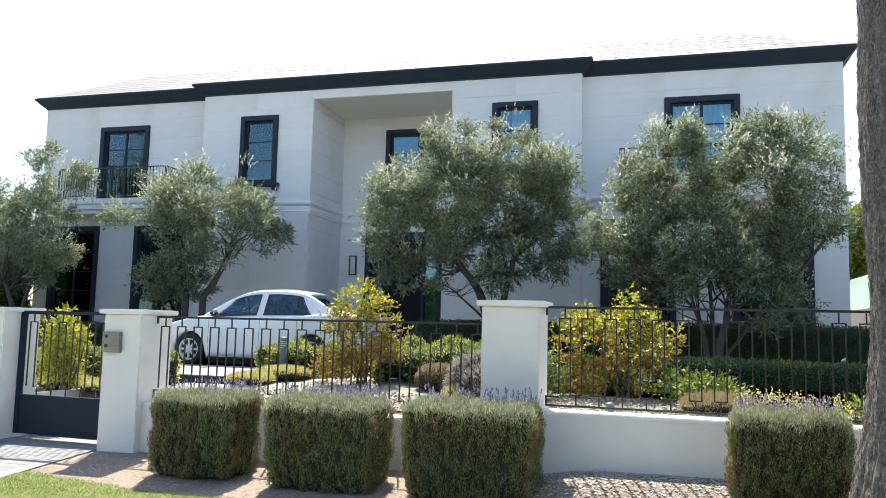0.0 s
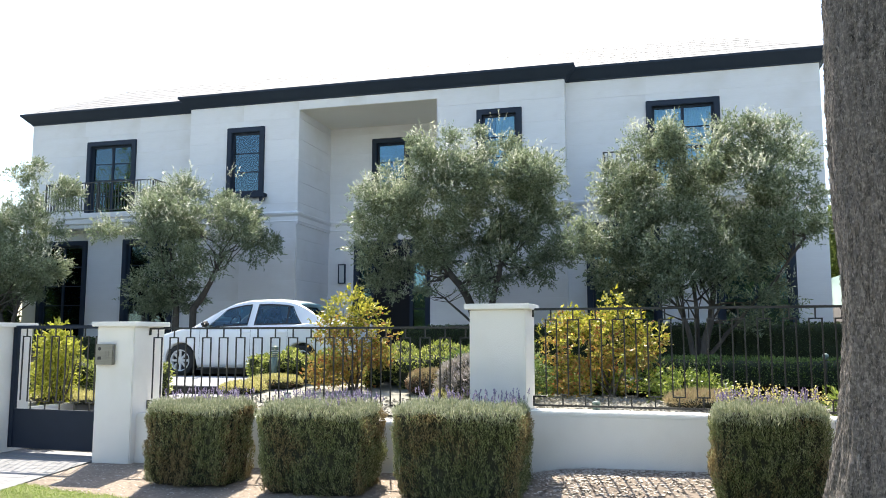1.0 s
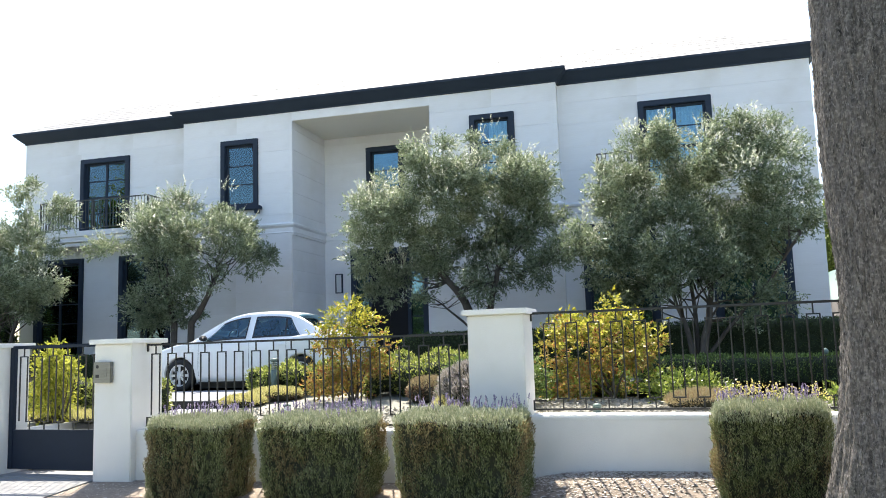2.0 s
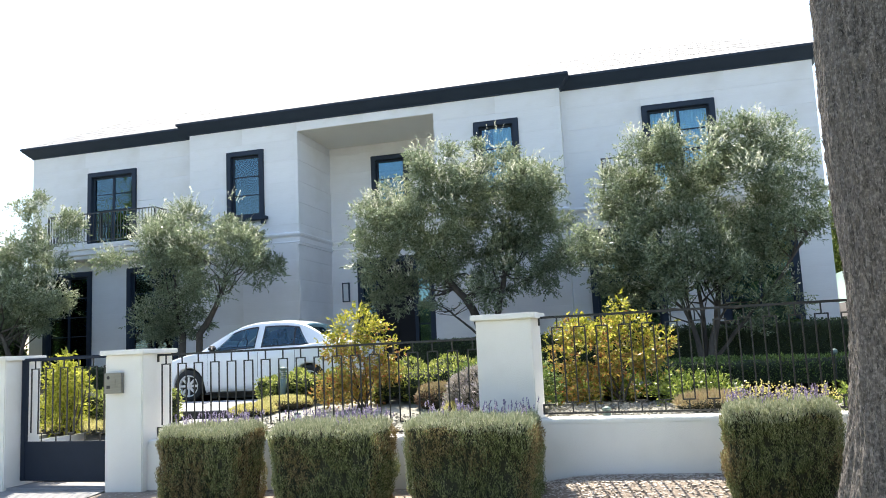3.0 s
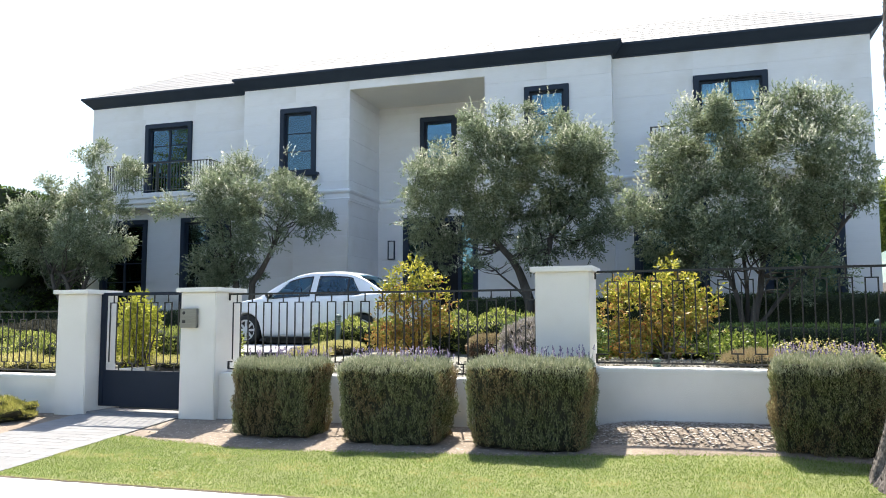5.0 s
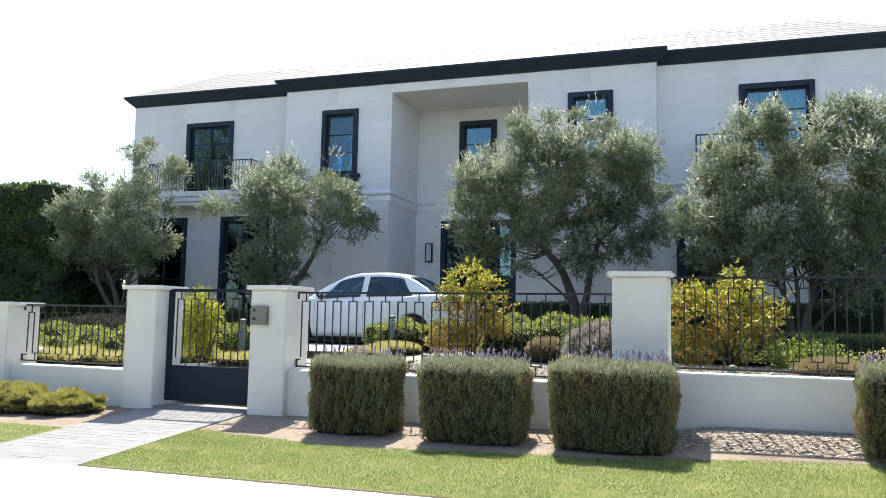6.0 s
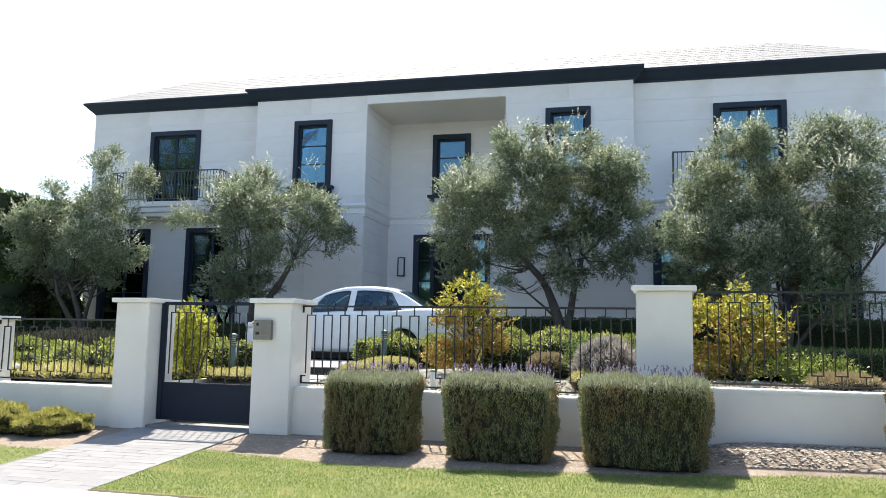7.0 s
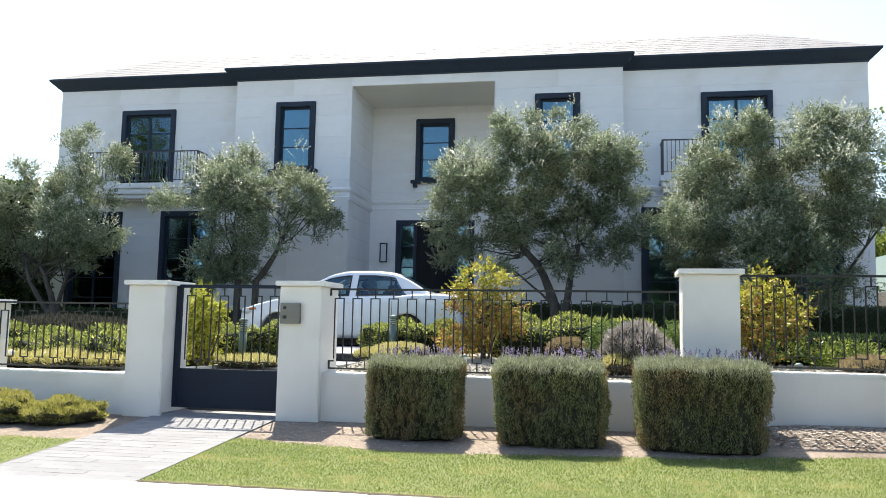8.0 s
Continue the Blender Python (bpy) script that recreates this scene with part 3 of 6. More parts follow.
for k in range(4):
    roof_bm.faces.new((ov[k], ov[(k + 1) % 4], iv[(k + 1) % 4], iv[k]))
roof_bm.faces.new(iv), roof_bm.faces.new(ov[::-1])
roof = part("roof", roof_bm, M_ROOF, house, "pale grey slate hip roof")
mid_bm = boxed((MID_X0 - 0.26, MID_X1 + 0.26, MID_Y - 0.26, WING_Y + 0.6, 8.668, 8.686))
part("roof_ledge", mid_bm, M_ROOF, house)


def slates(parent, a, b, c, d, rows, per, rnd):
    """Slates in courses on the slope a-b (eave) to d-c (top)."""
    a, b, c, d = Vector(a), Vector(b), Vector(c), Vector(d)
    n = (b - a).cross(d - a).normalized()
    for r in range(rows):
        verts, faces = [], []
        t0, t1 = r / rows, (r + 1.25) / rows
        p0, p1 = a.lerp(d, t0), b.lerp(c, t0)
        q0, q1 = a.lerp(d, min(t1, 1)), b.lerp(c, min(t1, 1))
        k = max(2, int((p1 - p0).length / per))
        for i in range(k):
            s0, s1 = (i + 0.02) / k, (i + 0.98) / k
            lift = rnd.uniform(0.007, 0.011)
            base = len(verts)
            verts += [p0.lerp(p1, s0) + n * lift, p0.lerp(p1, s1) + n * lift, q0.lerp(q1, s1) + n * 0.004, q0.lerp(q1, s0) + n * 0.004, p0.lerp(p1, s0), p0.lerp(p1, s1)]
            faces += [(base, base + 1, base + 2, base + 3), (base + 4, base + 5, base + 1, base)]
        me = bpy.data.meshes.new("slate_course")
        me.from_pydata([tuple(v) for v in verts], [], faces)
        ob = part("slate_course", me, M_ROOF, parent)
        ob["kind"] = "stuff"


rnd = random.Random(4)
slates(roof, o[0], o[1], i_[1], i_[0], 9, 0.42, rnd)
slates(roof, o[1], o[2], i_[2], i_[1], 9, 0.42, rnd)
slates(roof, o[3], o[0], i_[0], i_[3], 9, 0.42, rnd)


def ring(x0, x1, z0, z1, t, y0, y1, tb=None, bevel=0.006):
    """A rectangular surround in one piece, t wide (tb at the bottom)."""
    tb = t if tb is None else tb
    bm = bmesh.new()
    o4 = [(x0, z0), (x1, z0), (x1, z1), (x0, z1)]
    i4 = [(x0 + t, z0 + tb), (x1 - t, z0 + tb), (x1 - t, z1 - t), (x0 + t, z1 - t)]
    fo, fi = [bm.verts.new((x, y0, z)) for x, z in o4], [bm.verts.new((x, y0, z)) for x, z in i4]
    bo, bi = [bm.verts.new((x, y1, z)) for x, z in o4], [bm.verts.new((x, y1, z)) for x, z in i4]
    for k in range(4):
        j = (k + 1) % 4
        bm.faces.new((fo[k], fo[j], fi[j], fi[k])), bm.faces.new((bo[j], bo[k], bi[k], bi[j]))
        bm.faces.new((fo[j], fo[k], bo[k], bo[j])), bm.faces.new((fi[k], fi[j], bi[j], bi[k]))
    bmesh.ops.recalc_face_normals(bm, faces=bm.faces[:])
    if bevel:
        bmesh.ops.bevel(bm, geom=bm.edges[:], offset=bevel, segments=2, affect="EDGES")
    return bm


def window(x0, x1, z0, z1, y, cols, rows, sill=False, trim=0.15, label="", curtain=None, name="window"):
    """Dark casing that stands proud of the stone, a sash set back in it, panes and glazing bars."""
    t, f = trim, 0.06
    w = part(name, ring(x0, x1, z0, z1, t, y - 0.06, y + 0.10, 0.07, 0.014), M_TRIM, house, label or "charcoal framed casement window")
    a, b, c, d = x0 + t, x1 - t, z0 + 0.07, z1 - t
    part("sash", ring(a, b, c, d, f, y + 0.05, y + 0.12), M_TRIM, w)
    a, b, c, d = a + f, b - f, c + f, d - f
    for k in range(1, cols):
        xm = a + (b - a) * k / cols
        part("mullion", boxed((xm - 0.035, xm + 0.035, y + 0.055, y + 0.115, c, d)), M_TRIM, w)
    for k in range(1, rows):
        zm = c + (d - c) * k / rows
        part("glazing_bar", boxed((a, b, y + 0.065, y + 0.105, zm - 0.014, zm + 0.014)), M_TRIM, w)
    for i in range(cols):
        for k in range(rows):
            p = part("pane", boxed((a + (b - a) * i / cols + 0.004, a + (b - a) * (i + 1) / cols - 0.004, y + 0.082, y + 0.088, c + (d - c) * k / rows + 0.004, c + (d - c) * (k + 1) / rows - 0.004)), M_GLASS, w)
            p.visible_shadow = False
    if sill:
        part("sill", boxed((x0 - 0.12, x1 + 0.12, y - 0.16, y - 0.002, z0 - 0.10, z0), (x0 - 0.05, x0 + 0.08, y - 0.12, y - 0.002, z0 - 0.22, z0 - 0.1), (x1 - 0.08, x1 + 0.05, y - 0.12, y - 0.002, z0 - 0.22, z0 - 0.1), bevel=0.012), M_TRIM, w, "projecting dark sill on brackets")
    if curtain:
        for s0, s1 in curtain:
            bmc = bmesh.new()
            n = 28
            top, bot = [], []
            for k in range(n + 1):
                xx = a + (b - a) * (s0 + (s1 - s0) * k / n)
                yy = y + 0.2 + 0.035 * math.sin(k * 1.9) + 0.01 * math.sin(k * 5.1)
                top.append(bmc.verts.new((xx, yy, d + 0.1))), bot.append(bmc.verts.new((xx, yy, c - 0.05)))
            for k in range(n):
                bmc.faces.new((bot[k], bot[k + 1], top[k + 1], top[k]))
            cu = part("curtain", bmc, M_CURTAIN, w, "pale sheer curtain", True)
    return w


window(*W_UP["wl"], WING_Y, 2, 4, label="tall charcoal french window behind the balcony", curtain=[(0.0, 0.22), (0.8, 1.0)])
window(*W_UP["w2"], MID_Y, 1, 3, True)
window(*W_UP["wn"], MID_Y, 1, 3, True, curtain=[(0.35, 1.0)])
window(*W_UP["ww"], WING_Y, 2, 4, label="tall charcoal french window behind the balcony", curtain=[(0.0, 0.47), (0.53, 1.0)])
window(*W_UP["wp"], PORCH_Y, 1, 3, True)
for k in "abcd":
    window(*W_LOW[k], WING_Y - 0.06, 2, 5, label="full-height charcoal framed garden window")

# entrance: dark double door between glazed side lights
dx0, dx1, dz0, dz1 = DOOR
door = part("entrance_door", boxed((dx0, dx0 + 0.16, PORCH_Y - 0.05, PORCH_Y + 0.14, dz0, dz1), (dx1 - 0.16, dx1, PORCH_Y - 0.05, PORCH_Y + 0.14, dz0, dz1), (dx0 + 0.16, dx1 - 0.16, PORCH_Y - 0.05, PORCH_Y + 0.14, dz1 - 0.16, dz1), (dx0 + 0.55, dx0 + 0.65, PORCH_Y - 0.02, PORCH_Y + 0.14, dz0, dz1 - 0.16), (dx1 - 0.65, dx1 - 0.55, PORCH_Y - 0.02, PORCH_Y + 0.14, dz0, dz1 - 0.16)), M_TRIM, house, "black double entrance door with glazed side lights")
for s in (dx0 + 0.16, dx1 - 0.55):
    for k in range(5):
        h = (dz1 - 0.16 - dz0) / 5
        p = part("pane", boxed((s, s + 0.39, PORCH_Y + 0.06, PORCH_Y + 0.066, dz0 + h * k + 0.02, dz0 + h * (k + 1) - 0.02)), M_GLASS, door)
        p.visible_shadow = False
        part("glazing_bar", boxed((s, s + 0.39, PORCH_Y + 0.03, PORCH_Y + 0.09, dz0 + h * k - 0.02, dz0 + h * k + 0.02)), M_TRIM, door)
for s in (dx0 + 0.65, (dx0 + dx1) / 2 + 0.004):
    wd = (dx1 - dx0) / 2 - 0.654
    part("door_leaf", boxed((s, s + wd, PORCH_Y + 0.05, PORCH_Y + 0.11, dz0 + 0.01, dz1 - 0.165)), M_DOOR, door)
sc = part("wall_lantern", boxed((-9.725, -9.70, PORCH_Y - 0.14, PORCH_Y - 0.002, 3.22, 3.81), (-9.525, -9.50, PORCH_Y - 0.14, PORCH_Y - 0.002, 3.22, 3.81), (-9.70, -9.525, PORCH_Y - 0.14, PORCH_Y - 0.002, 3.785, 3.81), (-9.70, -9.525, PORCH_Y - 0.14, PORCH_Y - 0.002, 3.22, 3.245)), M_TRIM, None)
tagged(sc, "slim black rectangular wall lantern beside the entrance", "wall lamp")
part("diffuser", boxed((-9.697, -9.528, PORCH_Y - 0.11, PORCH_Y - 0.01, 3.248, 3.782)), M_FROST, sc, "frosted glass diffuser")


def balcony(x0, x1):
    """Stone balcony slab with moulded edge and a thin iron railing with a post at each corner."""
    y0, y1 = WING_Y - 0.72, WING_Y - 0.1
    bal = part("balcony", boxed((x0, x1, y0, WING_Y - 0.002, 5.14, 5.30), (x0 + 0.05, x1 - 0.05, y0 + 0.05, WING_Y - 0.002, 4.98, 5.14), (x0 + 0.1, x1 - 0.1, y0 + 0.12, WING_Y - 0.002, 4.86, 4.98), bevel=0.012), M_STONE, house, "shallow stone balcony with a black iron railing")
    part("handrail", boxed((x0 + 0.05, x1 - 0.05, y0 + 0.05, y0 + 0.09, 6.22, 6.25), (x0 + 0.05, x0 + 0.09, y0 + 0.09, WING_Y - 0.05, 6.22, 6.25), (x1 - 0.09, x1 - 0.05, y0 + 0.09, WING_Y - 0.05, 6.22, 6.25)), M_IRON, bal)
    part("bottom_rail", boxed((x0 + 0.05, x1 - 0.05, y0 + 0.055, y0 + 0.085, 5.38, 5.40), (x0 + 0.055, x0 + 0.085, y0 + 0.09, WING_Y - 0.05, 5.38, 5.40), (x1 - 0.085, x1 - 0.055, y0 + 0.09, WING_Y - 0.05, 5.38, 5.40)), M_IRON, bal)
    me = mesh_of(boxed((-0.008, 0.008, -0.008, 0.008, 5.40, 6.22)), "bar")
    me.materials.append(M_IRON)
    n = int((x1 - x0 - 0.14) / 0.105)
    for k in range(n + 1):
        part("bar", me, None, bal, m=Matrix.Translation((x0 + 0.07 + (x1 - x0 - 0.14) * k / n, y0 + 0.07, 0)))
    for xx in (x0 + 0.07, x1 - 0.07):
        for k in range(1, 6):
            part("bar", me, None, bal, m=Matrix.Translation((xx, y0 + 0.07 + 0.105 * k, 0)))
    me = mesh_of(boxed((-0.02, 0.02, -0.02, 0.02, 5.30, 6.25)), "post")
    me.materials.append(M_IRON)
    for xx in (x0 + 0.07, x1 - 0.07, (x0 + x1) / 2):
        part("post", me, None, bal, m=Matrix.Translation((xx, y0 + 0.07, 0)))


balcony(-18.42, -14.52)
balcony(-1.60, 2.48)


# ---- street wall, pillars, railings and gate ----


def pillar(u0, u1, top, v0=0.0, v1=0.62, bottom=-0.35):
    p = thing("wall_pillar", FENCE, "white plastered square pillar with a thin stone cap", "pillar", "pillars of the street wall")
    part("shaft", boxed((u0, u1, v0, v1, bottom, top - 0.062), bevel=0.012), M_PLASTER, p)
    part("cap", boxed((u0 - 0.05, u1 + 0.05, v0 - 0.05, v1 + 0.05, top - 0.062, top), bevel=0.006), M_CAP, p, "pale cast-stone cap")
    return p


pillar(-5.18, -4.61, 1.53)
pillar(-2.22, -1.66, 1.80)
pillar(0.0, 0.58, 1.80)
pillar(5.045, 5.68, 1.97, 0.0, 0.52)
pillar(12.2, 12.85, 2.15)


def low_wall(u0, u1, top, bottom=-0.35):
    w = thing("low_wall", FENCE, "low white plastered garden wall with a flat coping", "wall", "sections of the street wall")
    part("wall_body", boxed((u0, u1, 0.10, 0.42, bottom, top - 0.05)), M_PLASTER, w)
    part("coping", boxed((u0, u1, 0.096, 0.424, top - 0.05, top), bevel=0.012), M_CAP, w)


low_wall(-4.61, -2.22, 0.53)
low_wall(-12.0, -5.18, 0.40)
low_wall(0.58, 5.03, 0.63)
low_wall(5.68, 12.2, 0.80)
PITCH = 0.1235


def bar_mesh(name, w, d, z0, z1, mat=None):
    me = mesh_of(boxed((-w / 2, w / 2, -d / 2, d / 2, z0, z1)), name)
    me.materials.append(mat or M_IRON)
    return me


def key_pattern(parent, u0, u1, v, z0, z1, start=0, drop=0.115, mat=None):
    """Upright bars joined above and below in turn, with short stubs to the rails."""
    mat = mat or M_IRON
    up = bar_mesh("bar", 0.0145, 0.0145, z0 + drop, z1 - drop, mat)
    link_t = bar_mesh("link", PITCH + 0.0145, 0.014, z1 - drop, z1 - drop + 0.0145, mat)
    link_b = bar_mesh("link", PITCH + 0.0145, 0.014, z0 + drop - 0.0145, z0 + drop, mat)
    stub_t = bar_mesh("stub", 0.0145, 0.014, z1 - drop + 0.0145, z1, mat)
    stub_b = bar_mesh("stub", 0.0145, 0.014, z0, z0 + drop - 0.0145, mat)
    n = int((u1 - u0) / PITCH) + 1
    for k in range(n):
        u = u0 + k * PITCH
        part("bar", up, None, parent, m=Matrix.Translation((u, v, 0)))
        if k < n - 1:
            high = (k + start) % 2 == 0
            part("link", link_t if high else link_b, None, parent, m=Matrix.Translation((u + PITCH / 2, v, 0)))
            part("stub", stub_t if high else stub_b, None, parent, m=Matrix.Translation((u + PITCH / 2, v, 0)))


def railing(u0, u1, z0, z1, first, v=0.3):
    r = thing("iron_railing", FENCE, "black wrought-iron railing in a square key pattern", "railing", "railings on the street wall")
    part("top_rail", boxed((u0, u1, v - 0.014, v + 0.014, z1 - 0.026, z1), bevel=0.003), M_IRON, r)
    part("bottom_rail", boxed((u0, u1, v - 0.012, v + 0.012, z0, z0 + 0.022), bevel=0.003), M_IRON, r)
    part("end_bar", boxed((u0, u0 + 0.02, v - 0.011, v + 0.011, z1 - 0.1, z1 - 0.026)), M_IRON, r)
    part("end_bar", boxed((u0, u0 + 0.02, v - 0.011, v + 0.011, z0 + 0.022, z0 + 0.115)), M_IRON, r)
    part("link", boxed((u0 + 0.02, first, v - 0.009, v + 0.009, z0 + 0.097, z0 + 0.115)), M_IRON, r)
    key_pattern(r, first, u1 - 0.03, v, z0 + 0.022, z1 - 0.026)


railing(-4.60, -2.23, 0.575, 1.50, -4.50)
railing(-11.9, -5.19, 0.46, 1.35, -11.8)
railing(0.585, 5.02, 0.665, 1.725, 0.655)
railing(5.70, 12.19, 0.835, 1.925, 5.85)

gate = thing("entrance_gate", FENCE, "closed slate-grey iron gate with a solid lower panel", "gate")
g0, g1, gv = -1.655, -0.006, 0.30
part("gate_stile", boxed((g0, g0 + 0.075, gv - 0.03, gv + 0.03, 0.09, 1.76), bevel=0.004), M_GATE, gate)
part("gate_stile", boxed((g1 - 0.06, g1, gv - 0.03, gv + 0.03, 0.09, 1.76), bevel=0.004), M_GATE, gate)
part("gate_rail", boxed((g0 + 0.075, g1 - 0.06, gv - 0.025, gv + 0.025, 1.715, 1.76), bevel=0.004), M_GATE, gate)
part("kick_panel", boxed((g0 + 0.075, g1 - 0.06, gv - 0.02, gv + 0.02, 0.09, 0.585)), M_GATE, gate, "solid sheet-metal lower panel")
part("gate_rail", boxed((g0 + 0.075, g1 - 0.06, gv - 0.025, gv + 0.025, 0.585, 0.615), bevel=0.003), M_GATE, gate)
key_pattern(gate, g0 + 0.15, g1 - 0.08, gv, 0.615, 1.715, 0)
part("threshold", boxed((g0, g1, 0.05, 0.55, -0.02, 0.03)), M_PAVER, gate)

# intercom on the gate pillar
ic = thing("intercom", FENCE @ Matrix.Translation((0.045, -0.004, 1.245)), "brushed-steel intercom box with keypad on the gate pillar", "intercom")
part("housing", boxed((-0.01, 0.26, -0.055, 0, 0, 0.265), bevel=0.006), M_STEEL, ic)
bmc = bmesh.new()
bmesh.ops.create_circle(bmc, cap_ends=True, segments=20, radius=0.023, matrix=Matrix.Translation((0.055, -0.0575, 0.205)) @ Matrix.Rotation(radians(90), 4, "X"))
part("camera_eye", bmc, M_DARK, ic)
part("speaker_grille", boxed((0.03, 0.082, -0.0585, -0.055, 0.065, 0.105)), M_DARK, ic)
for r in range(4):
    for c in range(3):
        part("key", boxed((0.13 + c * 0.026, 0.147 + c * 0.026, -0.0585, -0.055, 0.075 + r * 0.028, 0.093 + r * 0.028)), M_STEEL, ic)

# steps inside the gate
steps = thing("garden_steps", FENCE, "grey stone steps rising from the gate to the garden", "steps")
for k in range(3):
    part("step", boxed((-1.62, -0.03, 1.5 - 0.42 * (3 - k) + 0.42, 1.95 + 0.02 * k, 0.0, 0.2 + 0.19 * k), bevel=0.012), M_PAVER, steps)
lw = thing("landing_wall", FENCE, "white plastered retaining walls beside the gate steps", "wall")
part("wall_body", boxed((-1.80, -1.66, 0.62, 1.95, -0.1, 0.60)), M_PLASTER, lw)
part("wall_body", boxed((0.0, 0.14, 0.62, 1.95, -0.1, 0.62)), M_PLASTER, lw)

# ---- car ----


def curve_through(xs, ys):
    xs, ys = np.array(xs, float), np.array(ys, float)
    s = np.diff(ys) / np.diff(xs)
    d = np.concatenate(([s[0]], [2 * p * q / (p + q) if p * q > 0 else 0.0 for p, q in zip(s, s[1:])], [s[-1]]))

    def at(x):
        x = min(max(x, xs[0]), xs[-1])
        i = min(max(int(np.searchsorted(xs, x)) - 1, 0), len(xs) - 2)
        h = xs[i + 1] - xs[i]
        t = (x - xs[i]) / h
        return (2 * t**3 - 3 * t**2 + 1) * ys[i] + (t**3 - 2 * t**2 + t) * h * d[i] + (-2 * t**3 + 3 * t**2) * ys[i + 1] + (t**3 - t**2) * h * d[i + 1]

    return at


def saloon(m):
    """A four-door saloon, front at x = 0, axles at 0.93 and 3.53, 4.54 long, standing on z = 0."""
    car = thing("car", m, "white four-door saloon car parked on the driveway", "car")
    deck = curve_through([0, 0.05, 0.2, 0.5, 0.95, 1.25, 1.6, 3.2, 3.7, 4.0, 4.4, 4.5, 4.54], [0.55, 0.66, 0.74, 0.83, 0.93, 0.97, 0.965, 1.0, 1.04, 1.05, 1.03, 0.98, 0.8])
    under = curve_through([0, 0.1, 0.3, 4.2, 4.45, 4.54], [0.3, 0.2, 0.17, 0.175, 0.26, 0.4])
    half = curve_through([0, 0.06, 0.2, 0.5, 1.0, 2.2, 3.6, 4.1, 4.4, 4.5, 4.54], [0.5, 0.62, 0.74, 0.83, 0.87, 0.88, 0.875, 0.83, 0.73, 0.66, 0.56])
    AX, R = (0.93, 3.53), 0.355
    xs = sorted({0, 0.03, 0.07, 0.13, 0.2, 0.3, 0.4, 0.5, *[round(0.5 + 0.1 * k, 2) for k in range(40)], 4.46, 4.5, 4.525, 4.54, *[round(a + R * math.cos(radians(t)), 4) for a in AX for t in range(0, 181, 12)]})

    def lower(x):
        z = under(x)
        for a in AX:
            if abs(x - a) < R:
                z = max(z, 0.315 + math.sqrt(R * R - (x - a) ** 2))
        return z

    bm = bmesh.new()
    rings = []
    for x in xs:
        zb, zt, w = lower(x), deck(x), half(x)
        side = []
        for s in (0, 0.12, 0.3, 0.5, 0.7, 0.85, 0.95, 1.0):
            z = zb + (zt - zb) * s
            k = (z - 0.2) / 0.8
            bulge = 1 - 0.055 * max(0, 0.25 - k) / 0.25 - 0.03 * max(0, k - 0.45) - (0.045 if s == 1.0 else 0.012 if s == 0.95 else 0)
            side.append((w * bulge, z))
        wt = side[-1][0]
        top = [(wt * f, zt + 0.05 * (1 - f * f)) for f in (0.85, 0.55, 0.2)]
        pts = [(-0.55 * w / 0.88, zb)] + [(-a, b) for a, b in side] + [(-a, b) for a, b in top] + [(a, b) for a, b in top[::-1]] + [(a, b) for a, b in side[::-1]] + [(0.55 * w / 0.88, zb)]
        rings.append([bm.verts.new((x, a, b)) for a, b in pts])
    for r0, r1 in zip(rings, rings[1:]):
        for k in range(len(r0)):
            bm.faces.new((r0[k], r0[(k + 1) % len(r0)], r1[(k + 1) % len(r0)], r1[k]))
    bm.faces.new(rings[0]), bm.faces.new(rings[-1][::-1])
    bmesh.ops.recalc_face_normals(bm, faces=bm.faces[:])
    body = part("body", bm, M_CARPAINT, car, "glossy white bodywork", True)
    # cabin
    roofz = curve_through([1.2, 1.4, 1.7, 2.0, 2.3, 2.7, 3.1, 3.4, 3.7, 3.95], [0.99, 1.14, 1.34, 1.475, 1.525, 1.533, 1.505, 1.42, 1.25, 1.08])
    belt = curve_through([1.2, 3.95], [0.94, 1.02])

    def cab(x, s):
        """A point of the cabin's side: s 0 at the belt, 1 at the roof's edge."""
        zb, zr = belt(x) - 0.02, max(roofz(x), belt(x) + 0.01)
        z = zb + (zr - 0.05 * min(1, (zr - zb) / 0.4) - zb) * s
        return 0.845 - 0.24 * ((z - 0.93) / 0.5) - 0.02 * s * s, z

    def glazed(x, s):
        """Whether the cabin's side is open here, for a window."""
        q = (s - 0.08) / 0.8
        return 0.1 < s < 0.865 and (1.44 + 0.42 * q < x < 2.355 or 2.515 < x < 3.485 - 0.27 * q)

    cx = [1.2 + 0.0125 * k for k in range(221)]
    SROWS = [k / 30 for k in range(31)]
    bm = bmesh.new()
    rings = []
    for x in cx:
        sd = [cab(x, s) for s in SROWS]
        zr = max(roofz(x), sd[-1][1])
        wt = sd[-1][0]
        tp = [(wt * f, zr - (zr - sd[-1][1]) * f**4) for f in (0.92, 0.75, 0.45, 0.12)]
        pts = [(-a, b) for a, b in sd + tp] + [(a, b) for a, b in (sd + tp)[::-1]]
        rings.append([bm.verts.new((x, a, b)) for a, b in pts])
    n, ns = len(rings[0]), len(SROWS)
    for i, (r0, r1) in enumerate(zip(rings, rings[1:])):
        xm = (cx[i] + cx[i + 1]) / 2
        for k in range(n - 1):
            j = min(k, n - 2 - k)
            if j < ns - 1 and glazed(xm, (SROWS[j] + SROWS[j + 1]) / 2):
                continue
            if j >= ns and (1.34 < xm < 1.88 or 3.4 < xm < 3.84):
                continue
            bm.faces.new((r0[k], r0[k + 1], r1[k + 1], r1[k]))
    bmesh.ops.recalc_face_normals(bm, faces=bm.faces[:])
    cabin = part("cabin", bm, M_CARPAINT, car, "white roof and pillars", True)

